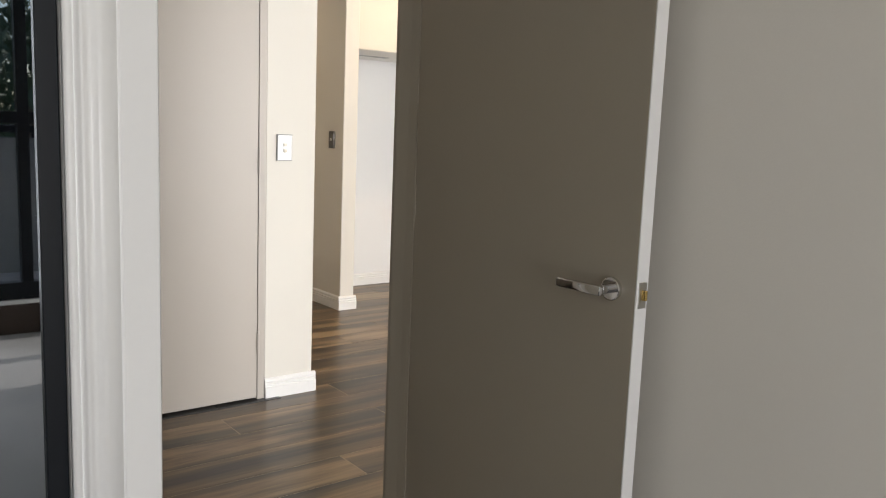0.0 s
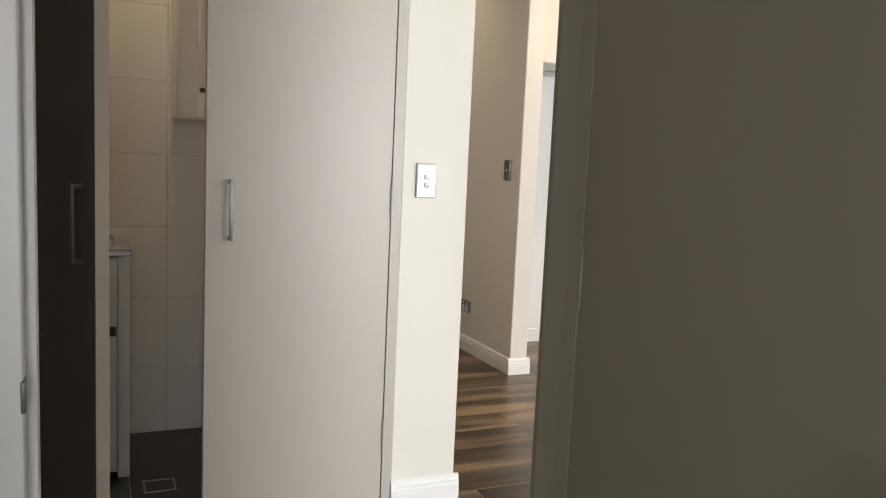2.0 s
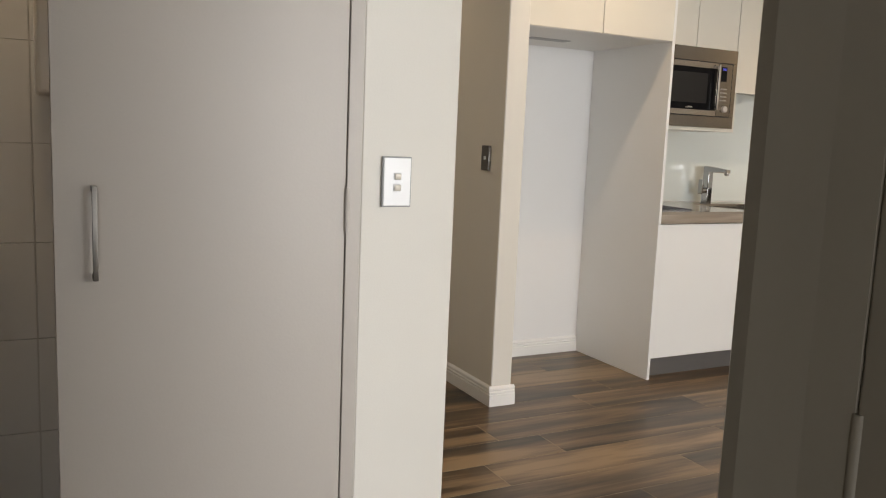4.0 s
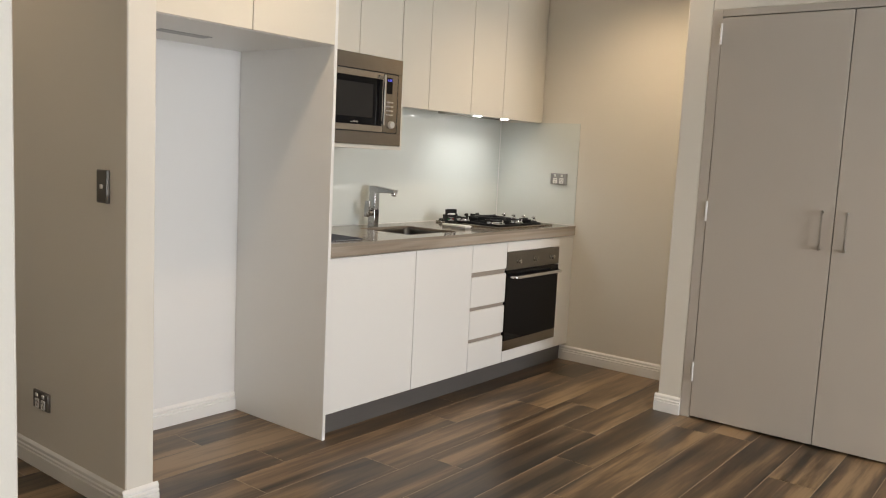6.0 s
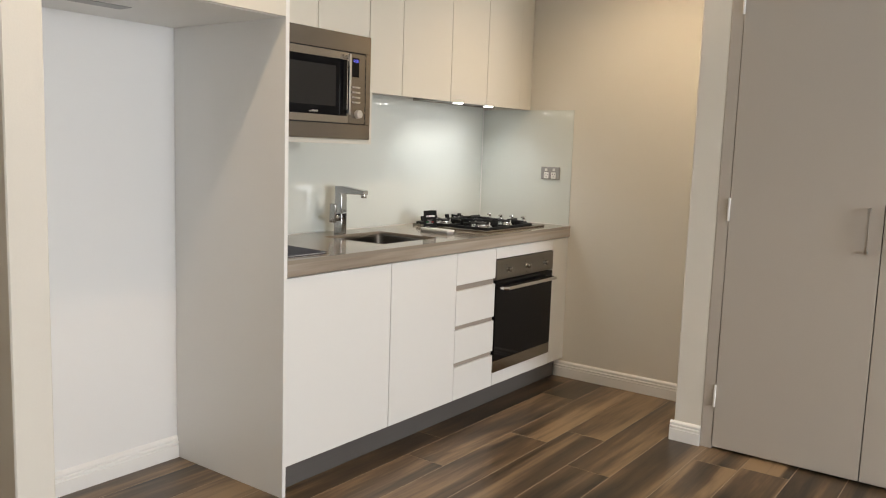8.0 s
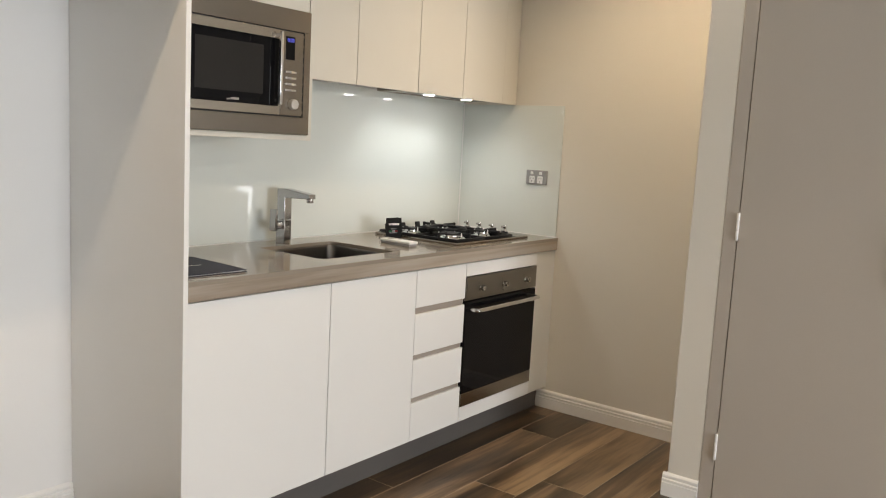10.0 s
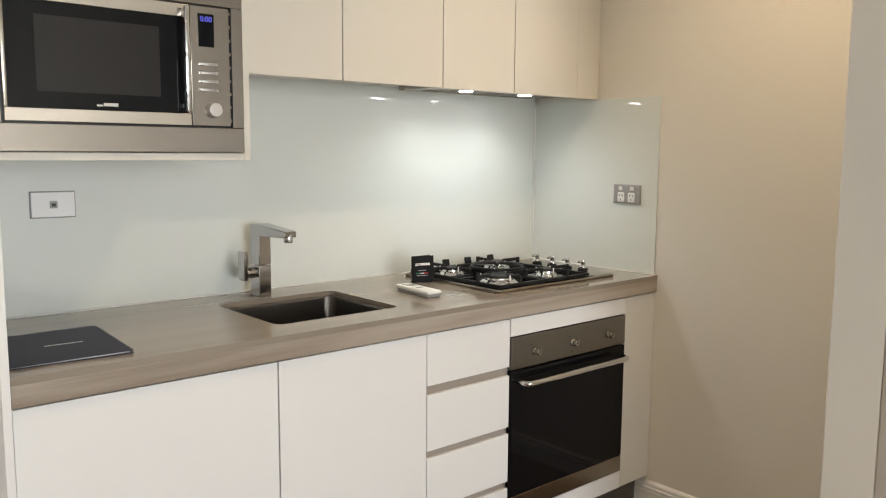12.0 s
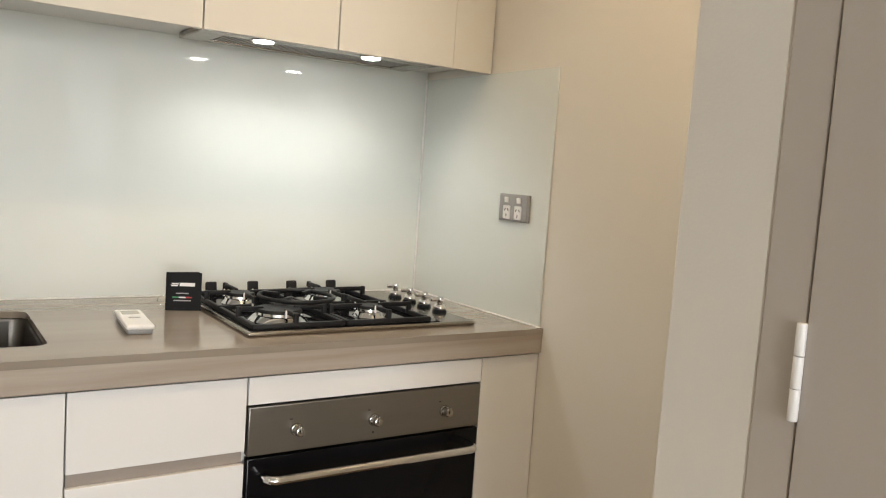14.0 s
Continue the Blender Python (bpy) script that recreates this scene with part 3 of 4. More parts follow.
for x, y, r in BURN:
    b = opart("burner", join(cyl_bm(r * 1.45, r * 1.1, 0.014, 36, pose(x, y, TOP + 0.0195), 0.002), cyl_bm(r * 1.05, r * 1.0, 0.012, 36, pose(x, y, TOP + 0.030))), CHROME, hob, hob, "polished burner base")
    opart("burner_cap", cyl_bm(r * 1.12, r * 1.05, 0.008, 36, pose(x, y, TOP + 0.037), 0.002), BLACK_IRON, b, hob, "black burner cap")
    for a in range(3):
        ang = a * 2.1 + 0.4
        opart("spark_pin", cyl_bm(0.003, 0.002, 0.018, 8, pose(x + r * 1.25 * math.cos(ang), y + r * 1.25 * math.sin(ang), TOP + 0.036)), WHITE_PLASTIC, b, hob)


def trivet(x0, x1, y0, y1):
    z0, z1 = TOP + 0.026, TOP + 0.044
    t = 0.0055
    bits = [box_bm(x0, x1, y0, y0 + 2 * t, TOP + 0.013, TOP + 0.025, 0.003), box_bm(x0, x1, y1 - 2 * t, y1, TOP + 0.013, TOP + 0.025, 0.003),
            box_bm(x0, x0 + 2 * t, y0, y1, TOP + 0.013, TOP + 0.025, 0.003), box_bm(x1 - 2 * t, x1, y0, y1, TOP + 0.013, TOP + 0.025, 0.003),
            box_bm(x0, x1, (y0 + y1) / 2 - t, (y0 + y1) / 2 + t, TOP + 0.018, TOP + 0.028, 0.003)]
    for cx, cy, r in BURN:
        if not (x0 < cx < x1):
            continue
        for dx, dy in ((1, 0), (-1, 0), (0, 1), (0, -1)):
            ex = x0 if dx < 0 else x1
            ym = (y0 + y1) / 2
            lo, hi = (y0, ym) if cy < ym else (ym, y1)
            ey = lo if dy < 0 else hi
            if dx:
                a, b = sorted((cx + dx * r * 0.75, ex))
                bits.append(box_bm(a, b, cy - 0.004, cy + 0.004, TOP + 0.034, TOP + 0.046, 0.003))
                bits.append(box_bm(*sorted((ex, ex - dx * 0.012)), cy - 0.006, cy + 0.006, TOP + 0.016, TOP + 0.047, 0.003))
            else:
                a, b = sorted((cy + dy * r * 0.75, ey))
                bits.append(box_bm(cx - 0.004, cx + 0.004, a, b, TOP + 0.034, TOP + 0.046, 0.003))
                bits.append(box_bm(cx - 0.006, cx + 0.006, *sorted((ey, ey - dy * 0.012)), TOP + 0.016, TOP + 0.047, 0.003))
    # flared pot rests on the rear rail
    for cx in (x0 + 0.055, x1 - 0.055):
        bits.append(moved(box_bm(-0.015, 0.015, -0.006, 0.006, 0.0, 0.030, 0.004), pose(cx, y1 - 0.008, TOP + 0.020, -12, 0, 0)))
    return join(*bits)


opart("trivet", trivet(-0.748, -0.522, -0.548, -0.080), BLACK_IRON, hob, hob, "black cast-iron trivet")
opart("trivet", trivet(-0.518, -0.285, -0.548, -0.080), BLACK_IRON, hob, hob, "black cast-iron trivet")
ring = [(-0.560 + 0.092 * math.cos(a), -0.345 + 0.092 * math.sin(a), TOP + 0.050) for a in [2 * math.pi * j / 40 for j in range(40)]]
spokes = [box_bm(-0.005, 0.005, 0.045, 0.094, -0.006, 0.006, 0.002) for _ in range(4)]
spokes = [moved(b, pose(-0.560, -0.345, TOP + 0.050, 0, 0, 45 + 90 * j)) for j, b in enumerate(spokes)]
opart("wok_ring", join(tube_bm(ring, 0.0055, 8, True), *spokes), BLACK_IRON, hob, hob, "black wok support ring")
for y in (-0.200, -0.280, -0.358, -0.436):
    opart("knob_collar", cyl_bm(0.020, 0.018, 0.009, 24, pose(-0.188, y, TOP + 0.0165), 0.001), BLACK_FRAME, hob, hob, "black knob collar")
    opart("knob", join(cyl_bm(0.0165, 0.014, 0.014, 24, pose(-0.188, y, TOP + 0.027), 0.003), cyl_bm(0.008, 0.009, 0.02, 20, pose(-0.188, y, TOP + 0.044), 0.002),
                       box_bm(-0.216, -0.180, y - 0.004, y + 0.004, TOP + 0.042, TOP + 0.052, 0.002)), CHROME, hob, hob, "chrome tap-style knob")

# ---------------------------------------------------------------- sink and tap
sink = thing("sink", "undermounted dark stainless steel single-bowl sink", "sink", at=((SX0 + SX1) / 2, (SY0 + SY1) / 2, 0.7))


def bowl():
    n, r = 6, 0.03

    def loop(inset, z):
        pts = []
        for cx, cy, a0 in ((SX1 - inset - r, SY1 - inset - r, 0), (SX0 + inset + r, SY1 - inset - r, 90), (SX0 + inset + r, SY0 + inset + r, 180), (SX1 - inset - r, SY0 + inset + r, 270)):
            for k in range(n + 1):
                a = radians(a0 + 90 * k / n)
                pts.append((cx + r * math.cos(a), cy + r * math.sin(a), z))
        return pts

    bm = bmesh.new()
    rings = [[bm.verts.new(p) for p in loop(i, z)] for i, z in ((-0.012, 0.8875), (0.001, 0.8875), (0.003, 0.882), (0.012, 0.730), (0.022, 0.714), (0.035, 0.710))]
    m = len(rings[0])
    for a, b in zip(rings, rings[1:]):
        for k in range(m):
            bm.faces.new((a[k], a[(k + 1) % m], b[(k + 1) % m], b[k]))
    bm.faces.new(rings[-1])
    bmesh.ops.solidify(bm, geom=bm.faces[:], thickness=-0.0015)
    bmesh.ops.recalc_face_normals(bm, faces=bm.faces)
    return bm


opart("bowl", bowl(), SINK_STEEL, sink, sink)
opart("waste", join(cyl_bm(0.045, 0.043, 0.006, 32, pose(-1.35, -0.30, 0.713), 0.001), cyl_bm(0.030, 0.030, 0.008, 24, pose(-1.35, -0.30, 0.715), 0.002)), CHROME, sink, sink, "chrome waste")

TX, TY = -1.372, -0.100
tap = thing("mixer_tap", "square chrome kitchen mixer tap with side lever", "tap", at=(TX, TY, TOP))
tap.scale = (1, 1, 0.935)
TURN = pose(0, 0, 0, 0, 0, 13)
part("base", moved(box_bm(-0.024, 0.024, -0.022, 0.022, 0.0, 0.106, 0.0025, 3), TURN), TAP_CHROME, tap)
col = box_bm(-0.024, 0.024, -0.022, 0.022, 0.108, 0.210, 0.0025, 3)
for v in col.verts:
    k = (v.co.z - 0.108) / 0.102
    v.co.x += 0.002 * k
    v.co.y = v.co.y * (1 - 0.12 * k)
part("column", moved(col, TURN), TAP_CHROME, tap)
spout = prism_bm([(0.022, 0.205), (0.022, 0.246), (-0.02, 0.246), (-0.138, 0.228), (-0.138, 0.207)], 0.046)
spout = moved(moved(spout, pose(-0.021, 0, 0)), TURN)
bmesh.ops.bevel(spout, geom=spout.edges[:], offset=0.003, segments=2, profile=0.5, affect="EDGES")
part("spout", spout, TAP_CHROME, tap)
part("aerator", moved(cyl_bm(0.014, 0.014, 0.028, 20, pose(0.002, -0.126, 0.204), 0.002), TURN), TAP_CHROME, tap)
part("lever_hub", moved(cyl_bm(0.019, 0.019, 0.042, 28, pose(-0.045, 0, 0.084, 0, 90, 0), 0.002), TURN), TAP_CHROME, tap)
part("lever", moved(moved(box_bm(-0.007, 0.007, -0.017, 0.017, -0.032, 0.066, 0.004, 3), pose(-0.071, 0, 0.092, 4, -4, 0)), TURN), TAP_CHROME, tap)

# ---------------------------------------------------------------- microwave
GREY_CAP = surface("knob_silver", (0.62, 0.60, 0.57), 0.4, metal=0.6, grain=150, vary=0.03)
mw = thing("microwave", "built-in steel microwave with black glass door", "microwave", at=(-1.915, -0.49, 1.357))
MF = -0.492


def frame_bm(x0, x1, z0, z1, ix0, ix1, iz0, iz1, y0, y1, bevel=0.0015):
    return join(box_bm(x0, x1, y0, y1, z0, iz0, bevel), box_bm(x0, x1, y0, y1, iz1, z1, bevel), box_bm(x0, ix0, y0, y1, iz0, iz1, bevel), box_bm(ix1, x1, y0, y1, iz0, iz1, bevel))


opart("trim_frame", frame_bm(-2.221, -1.623, 1.3575, 1.784, -2.178, -1.656, 1.418, 1.712, MF - 0.008, MF + 0.012), STEEL, mw, mw, "brushed steel trim frame")
opart("body", box_bm(-2.178, -1.656, MF + 0.004, -0.08, 1.40, 1.715), DARK_PLASTIC, mw, mw)
mdoor = opart("door", frame_bm(-2.174, -1.764, 1.422, 1.707, -2.166, -1.772, 1.451, 1.677, MF - 0.014, MF + 0.004), DOOR_STEEL, mw, mw, "steel-edged glass door")
opart("glass", box_bm(-2.166, -1.772, MF - 0.012, MF - 0.002, 1.451, 1.677, 0.0008), BLACK_GLASS, mdoor, mw, "black door glass")
MESH = surface("microwave_window", (0.025, 0.024, 0.023), 0.12, grain=600, vary=0.3, bump=0.0, spec=0.2)
opart("window", box_bm(-2.108, -1.838, MF - 0.0128, MF - 0.011, 1.487, 1.648), MESH, mdoor, mw, "grey perforated door window")
opart("handle", join(box_bm(-1.786, -1.774, MF - 0.040, MF - 0.028, 1.455, 1.700, 0.003), box_bm(-1.785, -1.775, MF - 0.030, MF - 0.010, 1.462, 1.476, 0.002), box_bm(-1.785, -1.775, MF - 0.030, MF - 0.010, 1.680, 1.694, 0.002)), CHROME, mdoor, mw, "chrome bar handle")
opart("badge", join(box_bm(-1.985, -1.972, MF - 0.0135, MF - 0.0118, 1.459, 1.463), box_bm(-1.970, -1.938, MF - 0.0135, MF - 0.0118, 1.460, 1.467)), SATIN, mdoor, mw, "small silver maker's mark")
ctl = opart("control_panel", box_bm(-1.762, -1.662, MF - 0.013, MF + 0.004, 1.422, 1.707, 0.0015), STEEL, mw, mw, "brushed steel control panel")
disp = opart("display", box_bm(-1.742, -1.702, MF - 0.0145, MF - 0.012, 1.612, 1.690), BLACK_GLASS, ctl, mw, "black clock display")
for k in range(4):
    opart("button", box_bm(-1.744, -1.694, MF - 0.0165, MF - 0.012, 1.505 + 0.0205 * k, 1.5125 + 0.0205 * k, 0.001), CHROME, ctl, mw)
opart("vent_gap", box_bm(-1.6635, -1.6545, MF - 0.0105, MF - 0.004, 1.420, 1.710), BLACK_FRAME, mw, mw, "black vent gap beside the control panel")
for k in range(9):
    opart("vent_tab", box_bm(-1.6638, -1.6580, MF - 0.0125, MF - 0.006, 1.432 + 0.0325 * k, 1.440 + 0.0325 * k, 0.0008), STEEL, mw, mw)
opart("knob", cyl_bm(0.0185, 0.017, 0.018, 32, pose(-1.708, MF - 0.021, 1.461, 90, 0, 0), 0.002), GREY_CAP, ctl, mw, "round steel knob")


def writing(body, size, m, mat, parent, label, depth=0.0004):
    d = bpy.data.curves.new("lettering", "FONT")
    d.body, d.size, d.align_x, d.align_y, d.extrude = body, size, "CENTER", "CENTER", depth
    d.materials.append(mat)
    tmp = bpy.data.objects.new("tmp", d)
    scene.collection.objects.link(tmp)
    me = bpy.data.meshes.new_from_object(tmp.evaluated_get(bpy.context.evaluated_depsgraph_get()))
    bpy.data.objects.remove(tmp)
    bpy.data.curves.remove(d)
    ob = new("lettering", me)
    ob.parent = parent
    ob.matrix_local = m
    return tagged(ob, label)


writing("0:00", 0.018, Matrix.Translation(-Vector(mw.location)) @ pose(-1.722, MF - 0.015, 1.677, 90, 0, 0), DISPLAY, disp, "blue glowing clock digits")

# ---------------------------------------------------------------- range hood
hood = thing("range_hood", "slim steel slide-out range hood under the cupboards", "range hood", at=(-0.466, -0.2, 1.5860))
opart("rim", join(
    box_bm(-0.800, -0.135, -0.325, -0.232, 1.5800, 1.5965, 0.002), box_bm(-0.800, -0.135, -0.110, -0.075, 1.5800, 1.5965, 0.002),
    box_bm(-0.800, -0.735, -0.232, -0.110, 1.5800, 1.5965, 0.002), box_bm(-0.200, -0.135, -0.232, -0.110, 1.5800, 1.5965, 0.002)), STEEL, hood, hood, "brushed steel rim")
for k in range(50):
    opart("filter_bar", box_bm(-0.735 + 0.0107 * k, -0.729 + 0.0107 * k, -0.232, -0.110, 1.5830, 1.5940), SINK_STEEL, hood, hood)
opart("backing", box_bm(-0.735, -0.200, -0.232, -0.110, 1.5940, 1.5965), DARK_PLASTIC, hood, hood)
for k in range(4):
    opart("button", box_bm(-0.505 + 0.024 * k, -0.490 + 0.024 * k, -0.318, -0.306, 1.5782, 1.5802, 0.0006), DARK_PLASTIC, hood, hood)
for x in (-0.648, -0.349):
    cup = opart("lamp", cyl_bm(0.030, 0.028, 0.005, 32, pose(x, -0.266, 1.5778), 0.001), CHROME, hood, hood, "round halogen lamp bezel")
    opart("lens", cyl_bm(0.024, 0.024, 0.003, 32, pose(x, -0.266, 1.5745)), LED, cup, hood, "glowing lamp lens")
    lamp("hood_lamp", "SPOT", look((x, -0.266, 1.5690), (x, -0.22, 0.9)), 5.0, COOL, cone=radians(150), radius=0.024)

# ---------------------------------------------------------------- switches and sockets


def plate_thing(name, label, category, m, w, h, mats, depth=0.009, group="wall plates"):
    """An upright wall plate in its own x-z plane, facing -y: a rim and a face."""
    ob = thing(name, label, category, group)
    ob.matrix_world = m
    part("rim", box_bm(-w / 2, w / 2, -depth, -0.0005, -h / 2, h / 2, 0.0018), mats[0], ob)
    part("face", box_bm(-w / 2 + 0.003, w / 2 - 0.003, -depth - 0.0025, -depth + 0.0015, -h / 2 + 0.003, h / 2 - 0.003, 0.0015), mats[1], ob)
    return ob


PLATE_WHITE = surface("plate_white", (0.86, 0.86, 0.86), 0.25, grain=100, vary=0.01, bump=0.0)
PLATE_STEEL = surface("plate_steel", (0.20, 0.19, 0.18), 0.3, metal=0.9, grain=200, vary=0.05)
NICKEL = surface("rocker_champagne", (0.70, 0.65, 0.56), 0.35, metal=0.15, grain=100, vary=0.05)
sw = plate_thing("light_switch", "white two-gang light switch with champagne rockers on the pier", "light switch", pose(-4.402, -2.150, 1.138), 0.073, 0.116, (GREY_PLASTIC, PLATE_WHITE))
for z in (0.013, -0.013):
    r = part("rocker_bezel", box_bm(-0.0095, 0.0095, -0.0135, -0.0105, z - 0.0088, z + 0.0088, 0.002), WHITE_PLASTIC, sw)
    part("rocker", moved(box_bm(-0.0078, 0.0078, -0.005, 0.0, -0.0068, 0.0068, 0.002), pose(0, -0.012, z, 8, 0, 0)), NICKEL, sw, "champagne metal rocker")
sb = plate_thing("entry_switch", "brushed steel single light switch on the entry wall", "light switch", pose(-3.250, -0.577, 1.157, 0, 0, -90), 0.073, 0.116, (PLATE_STEEL, PLATE_STEEL))
part("rocker", box_bm(-0.008, 0.008, -0.015, -0.011, -0.008, 0.008, 0.002), WHITE_PLASTIC, sb, "pale rocker")
sn = plate_thing("bedroom_switch", "white light switch plate beside the wardrobe", "light switch", pose(-5.666, -4.16, 1.105, 0, 0, 90), 0.073, 0.116, (GREY_PLASTIC, PLATE_WHITE))
part("rocker", box_bm(-0.008, 0.008, -0.015, -0.011, -0.008, 0.008, 0.002), NICKEL, sn)


def socket(name, label, m, rim, face):
    ob = plate_thing(name, label, "power outlet", m, 0.124, 0.073, (rim, face))
    for s in (-1, 1):
        part("rocker", moved(box_bm(-0.008, 0.008, -0.0045, 0, -0.0075, 0.0075, 0.0015), pose(s * 0.026, -0.011, 0.021, 8, 0, 0)), WHITE_PLASTIC, ob, "white rocker")
        g = part("outlet", box_bm(-0.015 + s * 0.024, 0.015 + s * 0.024, -0.0135, -0.010, -0.031, 0.006, 0.004), WHITE_PLASTIC, ob, "white three-pin outlet face")
        for a, x, z in ((30, -0.0065, -0.006), (-30, 0.0065, -0.006), (0, 0.0, -0.021)):
            part("pin_slot", moved(box_bm(-0.0012, 0.0012, -0.0142, -0.0132, -0.004, 0.004), pose(s * 0.024 + x, 0, z, 0, a, 0)), DARK_PLASTIC, g)
    return ob


socket("kitchen_outlet", "grey double power outlet on the glass splashback", pose(-0.006, -0.500, 1.206, 0, 0, -90), GREY_PLASTIC, GREY_PLASTIC)
socket("entry_outlet", "brushed steel double power outlet low on the entry wall", pose(-3.250, -0.115, 0.283, 0, 0, -90), PLATE_STEEL, PLATE_STEEL)
ph = plate_thing("phone_socket", "white wall plate with one data socket on the splashback", "data socket", pose(-1.955, -0.006, 1.211), 0.118, 0.074, (GREY_PLASTIC, PLATE_WHITE))
jack = part("jack", box_bm(-0.010, 0.010, -0.0145, -0.0112, -0.010, 0.010, 0.002), GREY_PLASTIC, ph, "grey data jack")
part("opening", box_bm(-0.0055, 0.0055, -0.0155, -0.014, -0.005, 0.004), DARK_PLASTIC, jack)

# ---------------------------------------------------------------- loose things on the bench
NAVY = surface("navy_card", (0.016, 0.019, 0.042), 0.55, grain=300, vary=0.15, bump=0.02)
folder = thing("folder", "navy presentation folder lying on the benchtop", "folder", at=(-2.05, -0.425, TOP))
folder.rotation_euler = (0, 0, radians(-3))
part("back_cover", box_bm(-0.155, 0.105, -0.155, 0.165, 0.0003, 0.002, 0.0006), NAVY, folder)
part("pages", box_bm(-0.150, 0.098, -0.150, 0.160, 0.002, 0.005), WHITE_PLASTIC, folder, "thin white pages")
cover = part("front_cover", moved(box_bm(-0.155, 0.105, -0.155, 0.165, 0.0, 0.0016, 0.0006), pose(0, 0, 0.0052, 0, -0.6, 0)), NAVY, folder)
part("print_line", box_bm(-0.05, 0.035, -0.002, 0.003, 0.0069, 0.0073), WHITE_PLASTIC, cover, "thin white line of print")

remote = thing("remote_control", "white air-conditioner remote control lying on the benchtop", "remote control", at=(-0.958, -0.385, TOP))
remote.rotation_euler = (0, 0, radians(-4))
part("shell", box_bm(-0.029, 0.029, -0.092, 0.092, 0.010, 0.021, 0.005, 3), WHITE_PLASTIC, remote)
part("underside", box_bm(-0.026, 0.026, -0.088, 0.088, 0.0, 0.0125, 0.004), GREY_PLASTIC, remote, "grey underside")
part("screen", box_bm(-0.019, 0.019, 0.030, 0.076, 0.0205, 0.0214, 0.0003), surface("lcd_grey", (0.42, 0.42, 0.38), 0.2), remote, "grey liquid crystal screen")
part("button", box_bm(-0.012, 0.012, -0.012, -0.002, 0.0205, 0.0220, 0.0008), GREY_PLASTIC, remote)

card = thing("booklet", "small black printed booklet standing beside the hob", "booklet", at=(-0.805, -0.222, TOP))
card.rotation_euler = (0, 0, radians(-18))
BLACK_CARD = surface("black_card", (0.006, 0.006, 0.007), 0.6, grain=300, vary=0.1, spec=0.2)
front = part("front_cover", moved(box_bm(-0.042, 0.042, -0.0008, 0.0008, 0.0, 0.094, 0.0004), pose(0, 0, 0.0004, -3, 0, 0)), BLACK_CARD, card)
part("back_cover", moved(box_bm(0.0, 0.080, -0.0008, 0.0008, 0.0, 0.094, 0.0004), pose(-0.042, 0.001, 0.0004, 0, 0, 16)), BLACK_CARD, card)
part("emblem", join(box_bm(-0.030, -0.014, -0.0022, -0.0012, 0.061, 0.064), box_bm(-0.028, -0.012, -0.0022, -0.0012, 0.0655, 0.0685), box_bm(-0.010, 0.026, -0.0022, -0.0012, 0.061, 0.0695)), WHITE_PLASTIC, card, "plain white emblem")
for c, x0, x1 in (((0.02, 0.22, 0.08), -0.026, -0.011), ((0.7, 0.7, 0.7), -0.011, 0.005), ((0.45, 0.02, 0.02), 0.005, 0.020)):
    part("stripe", box_bm(x0, x1, -0.0020, -0.0012, 0.0315, 0.035), surface("stripe", c, 0.4), card)
part("print_line", box_bm(-0.018, 0.012, -0.0020, -0.0012, 0.042, 0.0445), GREY_PLASTIC, card)
part("print_line", box_bm(-0.024, 0.018, -0.0020, -0.0012, 0.024, 0.0265), GREY_PLASTIC, card)
clip = [(0.012 * math.cos(a) - 0.050, 0.02, 0.022 + 0.012 * math.sin(a)) for a in [2 * math.pi * j / 20 for j in range(20)]]
part("wire_clip", tube_bm(clip, 0.0008, 6, True), CHROME, card, "thin wire clip")

# ---------------------------------------------------------------- laundry
heater = thing("water_heater", "wall-hung white water heater with a warning label", "water heater", at=(-4.95, -1.27, 1.55))
HM = surface("heater_enamel", (0.72, 0.69, 0.63), 0.3, grain=80, vary=0.02)
opart("casing", box_bm(-5.135, -4.78, -1.392, -1.15, 1.318, 2.02, 0.012, 3), HM, heater, heater)
opart("front_cover", box_bm(-5.055, -4.80, -1.405, -1.390, 1.325, 2.01, 0.008, 3), HM, heater, heater)
opart("display_slot", box_bm(-5.050, -4.985, -1.4075, -1.4045, 1.424, 1.442, 0.001), DARK_PLASTIC, heater, heater, "black display slot")
opart("lower_panel", box_bm(-5.058, -4.82, -1.412, -1.400, 1.326, 1.415, 0.004), WHITE_PLASTIC, heater, heater, "white lower panel")
YEL = surface("warning_yellow", (0.75, 0.48, 0.03), 0.4)


def triangle(cx, z, s, y):
    bm = bmesh.new()
    v = [bm.verts.new(p) for p in ((cx - s, y, z + s * 0.85), (cx + s, y, z + s * 0.85), (cx, y, z - s * 0.85))]
    f = bm.faces.new(v)
    r = bmesh.ops.extrude_face_region(bm, geom=[f])
    bmesh.ops.translate(bm, vec=(0, 0.0012, 0), verts=[q for q in r["geom"] if isinstance(q, bmesh.types.BMVert)])
    bmesh.ops.recalc_face_normals(bm, faces=bm.faces)
    return bm


tri = opart("warning_label", triangle(-5.000, 1.735, 0.032, -1.4066), DARK_PLASTIC, heater, heater, "black-edged yellow warning triangle")
opart("warning_field", triangle(-5.000, 1.737, 0.023, -1.4074), YEL, tri, heater)
opart("warning_mark", box_bm(-5.006, -4.994, -1.4082, -1.407, 1.737, 1.750), DARK_PLASTIC, tri, heater)
opart("rating_label", box_bm(-5.012, -4.992, -1.4066, -1.4045, 1.632, 1.668, 0.0005), GREY_PLASTIC, heater, heater)
cable = [(-4.975 + 0.022 * math.sin(3.1 * k / 12), -1.412, 1.78 - 0.20 * k / 12) for k in range(13)]
